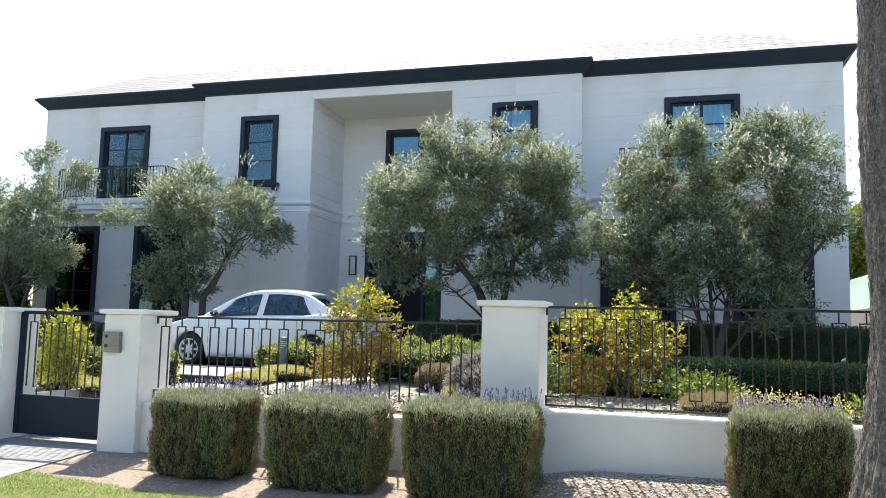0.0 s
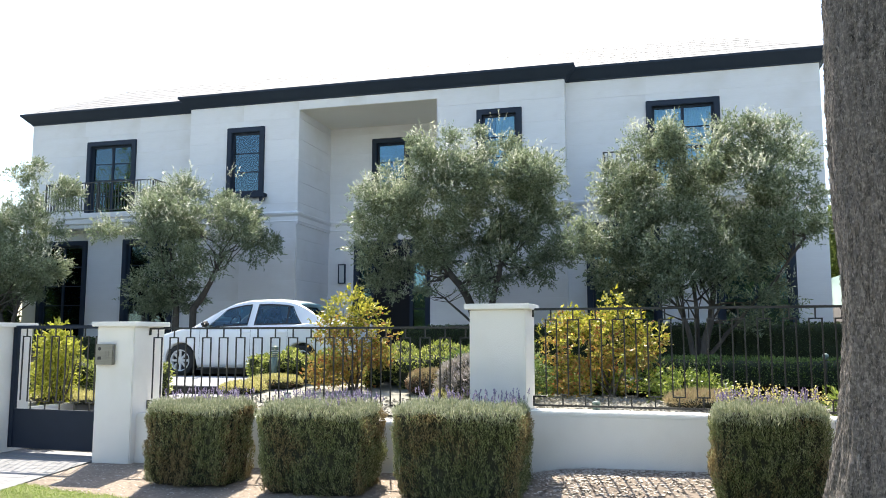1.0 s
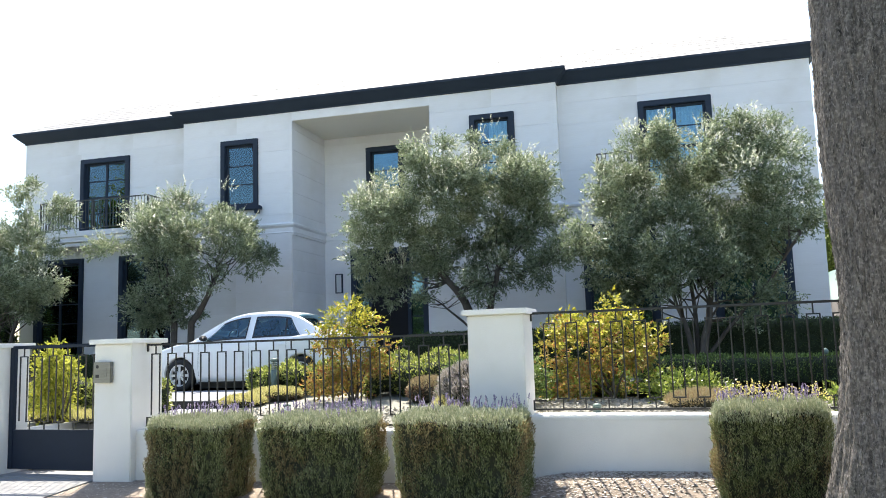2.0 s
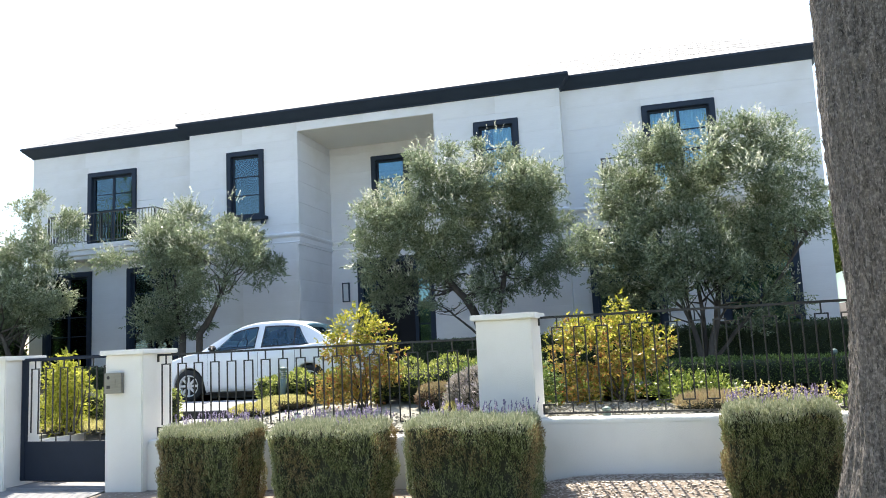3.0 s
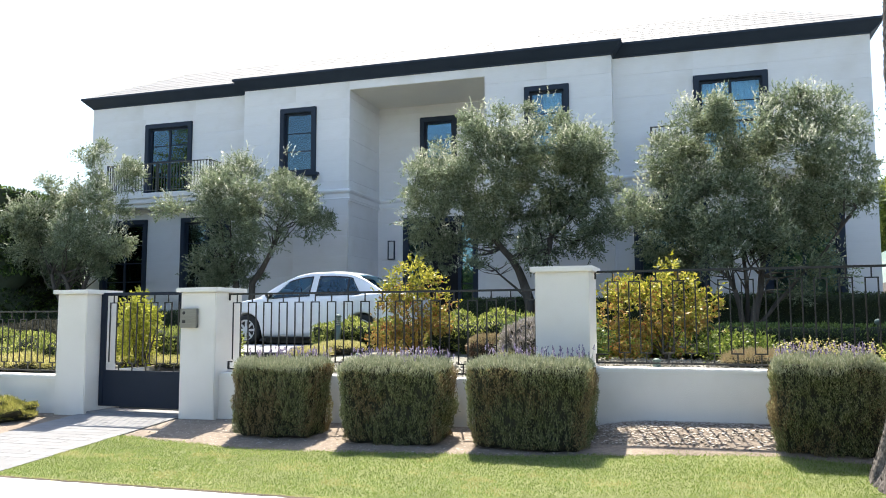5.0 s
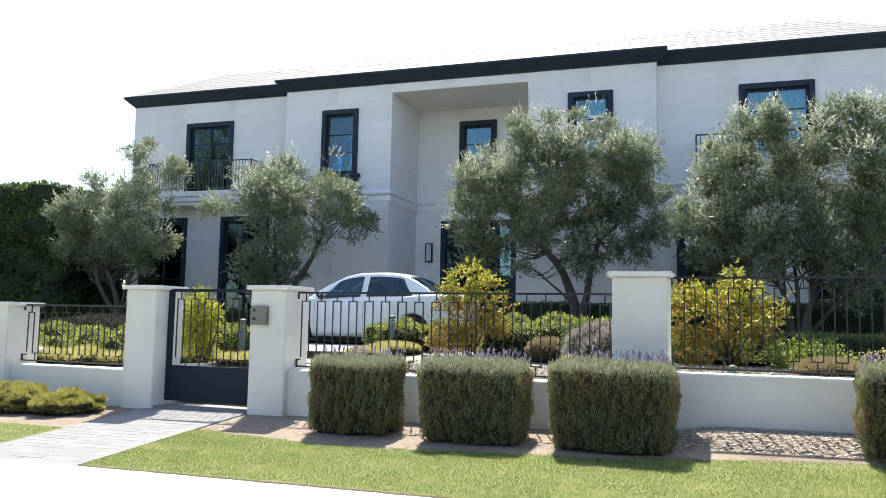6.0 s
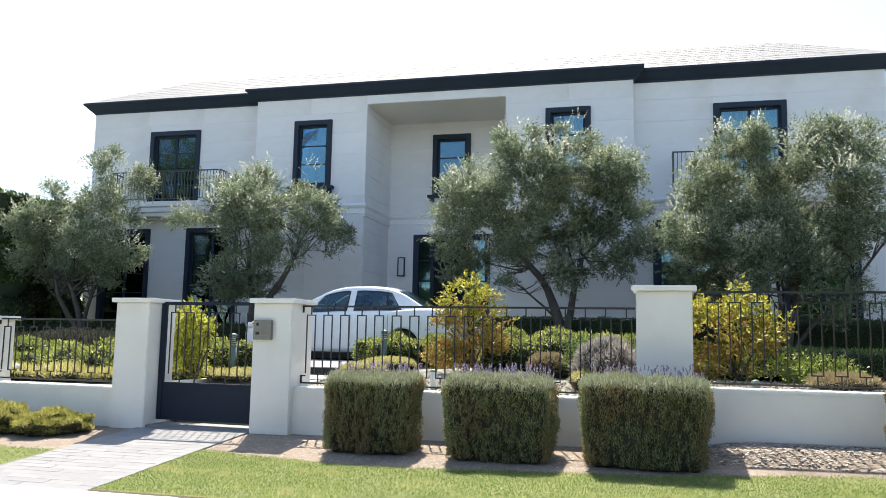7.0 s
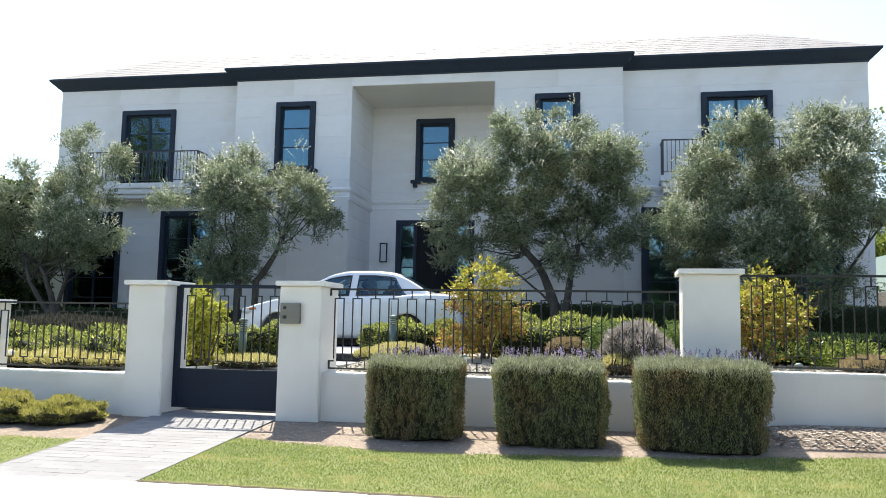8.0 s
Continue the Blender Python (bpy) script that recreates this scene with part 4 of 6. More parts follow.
    def side_glass(name, x0, x1, sg, z_low=0.06, z_high=0.9, slant0=0.0, slant1=0.0):
        bm = bmesh.new()
        n, rows = 12, 5
        g = []
        for j in range(rows + 1):
            s = z_low + (z_high - z_low) * j / rows
            r = []
            for i in range(n + 1):
                x = x0 + slant0 * j / rows + (x1 + slant1 * j / rows - x0 - slant0 * j / rows) * i / n
                a, z = cab(x, s)
                r.append(bm.verts.new((x, sg * (a + 0.006), z)))
            g.append(r)
        for a, b in zip(g, g[1:]):
            for i in range(n):
                bm.faces.new((a[i], a[i + 1], b[i + 1], b[i]) if sg < 0 else (b[i], b[i + 1], a[i + 1], a[i]))
        pane = part(name, bm, M_CARGLASS, cabin, "tinted window glass", True)
        bm = bmesh.new()
        n, rows = 26, 14
        g = []
        for j in range(rows + 1):
            s = z_low + (z_high - z_low) * j / rows
            xa, xb = x0 + slant0 * j / rows, x1 + slant1 * j / rows
            e = [xa + 0.024] + [xa + (xb - xa) * i / n for i in range(1, n)] + [xb - 0.024]
            g.append([bm.verts.new((x, sg * (cab(x, s)[0] + 0.009), cab(x, s)[1])) for x in [xa] + sorted(min(max(q, xa + 0.024), xb - 0.024) for q in e) + [xb]])
        last = len(g[0]) - 2
        for j in range(rows):
            for i in range(last + 1):
                if j in (0, rows - 1) or i in (0, last):
                    q = (g[j][i], g[j][i + 1], g[j + 1][i + 1], g[j + 1][i])
                    if len({tuple(round(c, 5) for c in v.co) for v in q}) == 4:
                        bm.faces.new(q if sg < 0 else q[::-1])
        part("window_seal", bm, M_DARK, cabin, "black rubber window seal", True)

    for sg in (-1, 1):
        side_glass("front_side_window", 1.40, 2.37, sg, 0.08, 0.88, 0.42, 0.0)
        side_glass("rear_side_window", 2.50, 3.2, sg, 0.08, 0.88, 0.0, -0.03)
        side_glass("quarter_window", 3.19, 3.52, sg, 0.08, 0.88, -0.03, -0.27)
    for name, a, b in (("windscreen", 1.27, 1.93), ("rear_screen", 3.34, 3.9)):
        bm = bmesh.new()
        g = []
        for i in range(9):
            x = a + (b - a) * i / 8
            wt = cab(x, 1.0)[0]
            zs = cab(x, 1.0)[1]
            zr = max(roofz(x), zs)
            g.append([bm.verts.new((x, wt * f, zr - (zr - zs) * abs(f) ** 4 + 0.008)) for f in (-0.9, -0.6, -0.2, 0.2, 0.6, 0.9)])
        for r0, r1 in zip(g, g[1:]):
            for k in range(5):
                bm.faces.new((r0[k], r1[k], r1[k + 1], r0[k + 1]))
        part(name, bm, M_CARGLASS, cabin, "tinted screen glass", True)
    # dark wheel housings and floor; the lower block stands in for the car's shadow
    part("underbody", boxed((0.25, 4.3, -0.68, 0.68, 0.2, 0.62), (1.3, 3.15, -0.66, 0.66, 0.05, 0.2)), M_DARK, car, "black underside with a low block for the shadow beneath")
    for a in AX:
        for sg in (-1, 1):
            t = Matrix.Translation((a, sg * 0.765, 0.315)) @ Matrix.Rotation(radians(90 * -sg), 4, "X")
            bm = bmesh.new()
            lathe(bm, [(0.2, -0.1), (0.295, -0.1), (0.315, -0.075), (0.318, 0.0), (0.315, 0.07), (0.298, 0.098), (0.222, 0.1), (0.2, 0.085), (0.2, -0.1)], 40, caps=False)
            wheel = part("wheel", bm, M_TYRE, car, "black rubber tyre on a silver wheel", True, m=t)
            bm = bmesh.new()
            lathe(bm, [(0.19, 0.02), (0.215, 0.095), (0.2, 0.1), (0.185, 0.06)], 40, caps=False)
            part("rim", bm, M_ALLOY, wheel, "silver wheel cover", True)
            part("hub_shade", lathe_one([(0.198, 0.01), (0.198, 0.02)]), M_DARK, wheel)
            for k in range(8):
                an = 2 * math.pi * k / 8
                bm = boxed((0.04, 0.196, -0.023, 0.023, 0.06, 0.09), bevel=0.008)
                part("spoke", bm, M_ALLOY, wheel, m=Matrix.Rotation(an, 4, "Z"))
            part("hub_cap", lathe_one([(0.055, 0.05), (0.052, 0.094), (0.03, 0.1)]), M_ALLOY, wheel)
    for sg in (-1, 1):
        part("door_mirror", boxed((1.44, 1.56, min(sg * 0.84, sg * 1.0), max(sg * 0.84, sg * 1.0), 0.97, 1.08), bevel=0.03), M_DARK, car, "black door mirror", True)
        for x in (2.28, 3.04):
            part("door_handle", boxed((x, x + 0.17, min(sg * 0.857, sg * 0.885), max(sg * 0.857, sg * 0.885), 0.845, 0.875), bevel=0.006), M_CARPAINT, car, "white door handle")
        for x in (1.36, 2.46, 3.24):
            bm = bmesh.new()
            row = []
            for q in range(9):
                z = 0.3 + 0.62 * q / 8
                kz = (z - 0.2) / 0.8
                a = sg * (half(x) * (1 - 0.055 * max(0, 0.25 - kz) / 0.25 - 0.03 * max(0, kz - 0.45)) + 0.0015)
                row.append((bm.verts.new((x - 0.0035, a, z)), bm.verts.new((x + 0.0035, a, z))))
            for (p0, p1), (p2, p3) in zip(row, row[1:]):
                bm.faces.new((p0, p1, p3, p2))
            part("door_gap", bm, M_SEAT, body)
        part("sill_trim", boxed((1.35, 3.12, min(sg * 0.8, sg * 0.845), max(sg * 0.8, sg * 0.845), 0.16, 0.185)), M_DARK, body)
        part("headlight", boxed((0.14, 0.42, min(sg * 0.5, sg * 0.802), max(sg * 0.5, sg * 0.802), 0.62, 0.745), bevel=0.025), M_FROST, car, "clear headlight", True)
        part("indicator", boxed((0.3, 0.47, min(sg * 0.62, sg * 0.822), max(sg * 0.62, sg * 0.822), 0.7, 0.75), bevel=0.012), M_LAMP, car, "amber indicator lamp", True)
        part("tail_light", boxed((4.28, 4.5, min(sg * 0.5, sg * 0.735), max(sg * 0.5, sg * 0.735), 0.74, 0.93), bevel=0.03), M_REDLAMP, car, "red tail light", True)
    part("dashboard", boxed((1.4, 1.75, -0.66, 0.66, 0.9, 1.04), bevel=0.02), M_SEAT, car)
    part("interior_trim", boxed((1.75, 3.3, -0.7, 0.7, 0.9, 1.045), bevel=0.02), M_SEAT, car)
    part("rear_bench", boxed((2.98, 3.2, -0.6, 0.6, 0.98, 1.14), bevel=0.04), M_SEAT, car)
    for yy in (-0.36, 0.36):
        part("seat_back", boxed((2.22, 2.38, yy - 0.24, yy + 0.24, 0.98, 1.2), bevel=0.05), M_SEAT, car, "", True)
        part("head_rest", boxed((2.3, 2.41, yy - 0.13, yy + 0.13, 1.19, 1.37), bevel=0.04), M_SEAT, car, "", True)
        part("head_rest", boxed((3.06, 3.16, yy - 0.12, yy + 0.12, 1.13, 1.25), bevel=0.03), M_SEAT, car, "", True)
    bm = bmesh.new()
    ringp = [Vector((1.84 + 0.06 * math.sin(2 * math.pi * k / 20), -0.36 + 0.18 * math.cos(2 * math.pi * k / 20), 1.06 + 0.15 * math.sin(2 * math.pi * k / 20))) for k in range(21)]
    tube(bm, ringp, [0.014] * 21, 8)
    part("steering_wheel", bm, M_DARK, car, "", True)
    return car


def lathe_one(profile, sides=24):
    bm = bmesh.new()
    lathe(bm, profile, sides)
    return bm


CAR_Z = 0.825
saloon(Matrix.Translation((-10.42, 14.90, CAR_Z)))


# ---- driveway ----


def ribbon(name, pts, half, z, material, label, category, thick=0.05):
    bm = bmesh.new()
    l, r = [], []
    n = len(pts)
    for i, (x, y) in enumerate(pts):
        a = Vector(pts[min(i + 1, n - 1)]) - Vector(pts[max(i - 1, 0)])
        nn = Vector((-a.y, a.x)).normalized() * half
        l.append(bm.verts.new((x + nn.x, y + nn.y, z(x, y)))), r.append(bm.verts.new((x - nn.x, y - nn.y, z(x, y))))
    for i in range(n - 1):
        bm.faces.new((r[i], l[i], l[i + 1], r[i + 1]))
    bmesh.ops.solidify(bm, geom=bm.faces[:], thickness=-thick)
    bmesh.ops.recalc_face_normals(bm, faces=bm.faces[:])
    return tagged(part(name, bm, material), label, category, kind="structure")


def bezier_line(keys, steps=8):
    fx, fy = curve_through(range(len(keys)), [k[0] for k in keys]), curve_through(range(len(keys)), [k[1] for k in keys])
    return [(fx(i / steps), fy(i / steps)) for i in range((len(keys) - 1) * steps + 1)]


drive_line = bezier_line([(-24, 12.5), (-18, 14.2), (-13, 15.0), (-8, 15.0), (-4.5, 14.7), (-1.8, 13.6), (1, 12.3), (5, 11.6), (10, 11.3), (16, 11.2)])
ribbon("driveway", drive_line, 1.5, lambda x, y: 0.83, M_DRIVE, "grey asphalt driveway sweeping past the house", "driveway")
# wide shallow steps between gate path and driveway
fs = thing("front_steps", None, "wide pale stone steps up to the driveway", "steps")
bm = boxed((-10.6, -7.2, 12.3, 13.75, 0.756, 0.772))
for q in bm.verts:
    if q.co.y > 13:
        q.co.z += 0.084
part("step", bm, M_STEP, fs)
part("riser", boxed((-10.58, -7.22, 12.305, 12.4, 0.4, 0.755)), M_RISER, fs, "dark shaded stone riser")
part("step", boxed((-8.3, -7.2, 10.9, 12.3, 0.4, 0.636), bevel=0.01), M_STEP, fs)

# ---- plants ----


def leaf_part(name, parent, me, material, label=""):
    ob = part(name, me, material, parent, label)
    ob["kind"] = "stuff"
    return ob


def lumpy_box(x0, x1, y0, y1, z0, z1, r, seed, amount, cuts=9):
    """A clipped hedge's body: a box with softened edges and an uneven skin."""
    bm = bmesh.new()
    bmesh.ops.create_cube(bm, size=2.0)
    bmesh.ops.subdivide_edges(bm, edges=bm.edges[:], cuts=cuts, use_grid_fill=True)
    sx, sy, sz = (x1 - x0) / 2, (y1 - y0) / 2, (z1 - z0) / 2
    c = Vector(((x0 + x1) / 2, (y0 + y1) / 2, (z0 + z1) / 2))
    for v in bm.verts:
        p = Vector((v.co.x * sx, v.co.y * sy, v.co.z * sz))
        q = Vector((max(-sx + r, min(sx - r, p.x)), max(-sy + r, min(sy - r, p.y)), max(-sz + r, min(sz - r, p.z))))
        d = p - q
        if d.length > 1e-6:
            p = q + d.normalized() * r
        n = d.normalized() if d.length > 1e-6 else Vector((0, 0, 1))
        p += n * amount * noise.noise((p + c) * 3.2 + Vector((seed, 0, 0)))
        v.co = p + c
    return bm


def skin_points(bm, n, rs, bottom=False):
    """Random points on a bmesh's faces, with normals."""
    fs = [f for f in bm.faces if bottom or f.normal.z > -0.5]
    bm.normal_update()
    area = np.array([f.calc_area() for f in fs])
    pick = rs.choice(len(fs), n, p=area / area.sum())
    P, N = np.zeros((n, 3)), np.zeros((n, 3))
    for i, k in enumerate(pick):
        vs = fs[k].verts
        a, b = rs.uniform(0, 1, 2)
        if len(vs) == 3:
            a, b = (1 - a, 1 - b) if a + b > 1 else (a, b)
        w = ((1 - a) * (1 - b), a * (1 - b), a * b, (1 - a) * b) if len(vs) == 4 else (1 - a - b, a, b)
        co = Vector((0, 0, 0))
        for a, v in zip(w, vs):
            co += v.co * float(a)
        P[i], N[i] = co, fs[k].normal
    return P, N


def lavender(u0, u1, v0, v1, z1, seed, flowers=130, yellow=0):
    """A clipped lavender block: twiggy body, near black for the shade between leaves, upright leaves, paler tips and
    flower spikes on top.
    """
    rs = np.random.RandomState(seed)
    zb = front_z((u0 + u1) / 2, v0) - 0.03
    t = thing("lavender_hedge", FENCE, "box-clipped grey-green lavender hedge with purple flowers on top", "hedge", "lavender hedges before the wall")
    bm = lumpy_box(u0 + 0.05, u1 - 0.05, v0 + 0.05, v1 - 0.05, zb, z1 - 0.06, 0.1, seed, 0.06, 13)
    for v in bm.verts:
        k = (v.co.z - zb) / (z1 - zb)
        s = 0.9 + 0.1 * min(1, max(k, 0) * 2.2) ** 0.7
        v.co.x, v.co.y = (u0 + u1) / 2 + (v.co.x - (u0 + u1) / 2) * s, (v0 + v1) / 2 + (v.co.y - (v0 + v1) / 2) * s
    bm.normal_update()
    P, N = skin_points(bm, 76000, rs)
    for q in bm.verts:
        q.co -= q.normal * 0.05
    part("shaded_twig_body", bm, M_LAV_CORE, t, smooth=True)
    k = (P[:, 2] - zb) / (z1 - zb)
    A = N * 0.45 + np.array((0, 0, 1.25)) + rs.normal(size=P.shape) * 0.42
    tuft = np.array([0.75 * noise.noise(Vector((q[0] * 15 + q[2] * 2 + seed, q[1] * 15 + q[2] * 2, q[2] * 5.5 - q[0] * 3))) + 0.6 * noise.noise(Vector((q[0] * 33 - q[2] * 4, q[1] * 33 + seed, q[2] * 9 + q[0] * 4))) for q in P])
    patch = np.array([noise.noise(Vector((q[0] * 2.6 + seed, q[1] * 2.6, q[2] * 2.2))) for q in P])
    keep = rs.uniform(0, 1, len(P)) < 0.68 + 0.25 * k + 1.35 * tuft
    P = P + N * (0.07 * tuft - rs.uniform(0, 0.045, len(P)))[:, None]
    tip = keep & (k >= 0.84 + 0.12 * patch)
    brown = keep & ~tip & (patch + rs.normal(size=len(P)) * 0.2 > 0.2)
    body = keep & ~tip & ~brown
    for nm, sel, mat in (("foliage", body, M_LAV), ("browned_foliage", brown, M_LAV_BROWN)):
        leaf_part(nm, t, blades(nm, P[sel], A[sel], rs.uniform(0.014, 0.038, sel.sum()), rs.uniform(0.0045, 0.0095, sel.sum()), rs), mat)
    extra = P[tip]
    P2 = extra + rs.normal(size=extra.shape) * 0.012
    A2 = A[tip] + np.array((0, 0, 0.55)) + rs.normal(size=P2.shape) * 0.35
    leaf_part("fresh_growth", t, blades("fresh_growth", P2, A2, rs.uniform(0.02, 0.05, len(P2)), rs.uniform(0.005, 0.009, len(P2)), rs), M_LAV_TOP)
    # flower spikes, thicker towards the wall
    fu, fv = rs.uniform(u0 + 0.1, u1 - 0.08, flowers), v0 + (v1 - v0) * rs.beta(2.2, 1.0, flowers)
    fp, fa, fl, fw = [], [], [], []
    sp, sa = [], []
    for a, b in zip(fu, fv):
        lean = rs.normal(size=3) * 0.16 + np.array((0, 0, 1))
        lean /= np.linalg.norm(lean)
        base = np.array((a, b, z1 - 0.06))
        h = rs.uniform(0.01, 0.12)
        sp.append(base), sa.append(lean * h)
        for q in range(12):
            fp.append(base + lean * (h + 0.0045 * q)), fa.append(lean + rs.normal(size=3) * 0.35)
    sa = np.array(sa)
    leaf_part("flower_stalks", t, blades("flower_stalks", np.array(sp), sa, np.linalg.norm(sa, axis=1) + 0.02, 0.006, rs, 0.05), M_LAV_TOP)
    leaf_part("blossom", t, blades("blossom", np.array(fp), np.array(fa), 0.02, 0.013, rs), M_FLOWER, "purple lavender flowers")
    if yellow:
        c = np.stack((rs.uniform(u0 + 0.1, u1, yellow), v1 - rs.uniform(0, 0.4, yellow), z1 + rs.uniform(-0.02, 0.11, yellow)), axis=1)
        pp = np.repeat(c, 10, axis=0) + rs.normal(size=(yellow * 10, 3)) * 0.025
        leaf_part("yellow_blossom", t, blades("yellow_blossom", pp, rs.normal(size=pp.shape), 0.022, 0.016, rs), M_YFLOWER, "small yellow flowers")


lavender(1.45, 2.6, -1.02, -0.2, 0.915, 11, 85)
lavender(2.94, 4.22, -1.10, -0.2, 0.925, 12, 110)
lavender(4.45, 5.85, -1.12, -0.2, 0.965, 13, 85)
lavender(7.52, 8.6, -0.92, -0.2, 1.02, 14, 120, 60)


def clipped(name, pts, z0, z1, depth, material, seed, n, label, leaf=(0.045, 0.022), core=None, lump=0.08, group=""):
    """A clipped hedge that follows a line of points, world metres."""
    rs = np.random.RandomState(seed)
    t = thing(name, None, label, "hedge", group)
    (x0, y0), (x1, y1) = pts
    L = math.hypot(x1 - x0, y1 - y0)
    an = math.atan2(y1 - y0, x1 - x0)
    m = Matrix.Translation((x0, y0, 0)) @ Matrix.Rotation(an, 4, "Z")
    t.matrix_basis = m
    bm = lumpy_box(0, L, -depth / 2, depth / 2, z0, z1, min(0.14, depth / 3), seed, lump, 13)
    bm.normal_update()
    P, N = skin_points(bm, n, rs)
    # solid core, coloured near black in place of the hedge's inner shade
    part("hedge_shade_core", bm, core or M_BOX_CORE, t, smooth=True)
    A = N + rs.normal(size=P.shape) * 0.6 + np.array((0, 0, 0.4))
    P = P + N * rs.uniform(-0.03, 0.05, len(P))[:, None]
    leaf_part("leaves", t, blades("leaves", P, A, leaf[0] * rs.uniform(0.7, 1.3, n), leaf[1] * rs.uniform(0.7, 1.3, n), rs), material)
    return t


# the driveway hedge takes the sunlit leaf copy, the house-front hedges the shaded one
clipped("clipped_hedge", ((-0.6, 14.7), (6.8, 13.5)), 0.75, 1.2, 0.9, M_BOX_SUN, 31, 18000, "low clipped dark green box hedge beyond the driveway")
clipped("clipped_hedge", ((-2.6, 18.3), (4.2, 18.3)), 0.95, 1.84, 0.8, M_BOX, 32, 14000, "clipped dark green hedge along the house front, shade put into its colour")
clipped("clipped_hedge", ((-6.0, 17.9), (-2.5, 18.2)), 0.95, 1.8, 0.8, M_BOX, 33, 10000, "clipped dark green hedge along the house front, shade put into its colour")
clipped("clipped_hedge", ((-19.6, 18.6), (-11.2, 18.6)), 0.9, 1.55, 0.8, M_BOX, 34, 12000, "clipped dark green hedge along the house front, shade put into its colour")


def shrub(name, blobs, material, seed, n, leaf, label, per=6, length=0.16, spread=0.6, stems=7, base=None, gap=-0.2, second=None, split=None, up=0.35, group=""):
    """A loose shrub: stems from the base, and leaves in small sprays."""
    rs = np.random.RandomState(seed)
    rnd = random.Random(seed)
    c = np.mean(np.array(blobs), axis=0)
    bx, by = base or (float(c[0]), float(c[1]))
    bz = (ground_z(bx, by) if by < 44 else 4.4 + 0.22 * (by - 45)) - 0.03
    t = thing(name, Matrix.Translation((bx, by, bz)), label, "shrub", group)
    B = [(b[0] - bx, b[1] - by, b[2] - bz, *b[3:]) for b in blobs]
    if stems:
        for k in range(stems):
            bm = bmesh.new()
            b = B[k % len(B)]
            tip = Vector((b[0] + rnd.uniform(-0.6, 0.6) * b[3], b[1] + rnd.uniform(-0.6, 0.6) * b[4], b[2] + rnd.uniform(-0.1, 0.8) * b[5]))
            s0 = Vector((rnd.uniform(-0.08, 0.08), rnd.uniform(-0.08, 0.08), 0))
            pts = [s0.lerp(tip, q) + Vector((rnd.uniform(-1, 1), rnd.uniform(-1, 1), 0)) * 0.04 for q in (0, 0.3, 0.6, 1)]
            tube(bm, pts, [0.02, 0.015, 0.01, 0.004], 5)
            part("stem", bm, M_OLIVE_BARK, t, "thin brown stem")
    p, d = in_blobs(B, n, rs, 2.2)
    ok = thinned(p, rs, 2.4, gap) & (p[:, 2] > 0.02)
    P, A = sprays(p[ok], d[ok], per, spread, length, rs, up)
    L = leaf[0] * rs.uniform(0.65, 1.25, len(P))
    W = leaf[1] * rs.uniform(0.7, 1.2, len(P))
    if second:
        low = (P[:, 2] + bz + np.repeat(rs.normal(size=len(P) // per), per) * 0.3) < split
        leaf_part("lower_leaves", t, blades("lower_leaves", P[low], A[low], L[low], W[low], rs), second)
        leaf_part("leaves", t, blades("leaves", P[~low], A[~low], L[~low], W[~low], rs), material)
    else:
        leaf_part("leaves", t, blades("leaves", P, A, L, W, rs), material)
    return t


shrub("golden_shrub", [(-1.2, 11.5, 1.5, 0.72, 0.7, 0.46), (-0.62, 11.5, 1.4, 0.38, 0.5, 0.4), (-1.75, 11.5, 1.4, 0.34, 0.45, 0.38), (-0.98, 11.5, 2.1, 0.15, 0.15, 0.18), (-1.25, 11.5, 1.05, 0.7, 0.6, 0.32), (-1.55, 11.5, 1.76, 0.32, 0.3, 0.2), (-0.8, 11.5, 1.8, 0.32, 0.3, 0.2), (-0.45, 11.5, 1.5, 0.24, 0.3, 0.22), (-0.6, 11.5, 1.02, 0.36, 0.4, 0.24)], M_GOLD, 41, 3300, (0.058, 0.032), "large golden-leaved shrub with rust-coloured lower leaves", second=M_RUST, split=1.5, length=0.1, up=0.1, gap=0.19, group="golden shrubs in the garden")
shrub("golden_shrub", [(-5.3, 12.3, 1.98, 0.4, 0.36, 0.32), (-5.15, 12.3, 2.26, 0.14, 0.14, 0.16), (-4.95, 12.3, 1.95, 0.26, 0.26, 0.24), (-5.2, 12.3, 1.35, 0.62, 0.5, 0.4), (-4.72, 12.3, 1.62, 0.26, 0.26, 0.16), (-5.5, 12.3, 1.05, 0.5, 0.45, 0.25), (-5.0, 12.3, 1.1, 0.5, 0.4, 0.25), (-4.75, 12.3, 1.3, 0.3, 0.3, 0.25), (-5.62, 12.3, 1.72, 0.25, 0.25, 0.2)], M_GOLD, 42, 1900, (0.06, 0.032), "loose golden and rust-leaved shrub beside the car", second=M_RUST, split=1.68, gap=0.06, length=0.11, up=0.1, group="golden shrubs in the garden")
shrub("golden_shrub", [(-9.28, 10.4, 1.36, 0.29, 0.3, 0.28), (-9.3, 10.4, 1.66, 0.12, 0.12, 0.16), (-8.95, 10.4, 1.38, 0.12, 0.16, 0.12), (-9.28, 10.4, 1.0, 0.3, 0.3, 0.36)], M_SUNNY, 43, 800, (0.06, 0.032), "yellow-green leafy shrub inside the gate", length=0.1, up=0.15, group="golden shrubs in the garden")


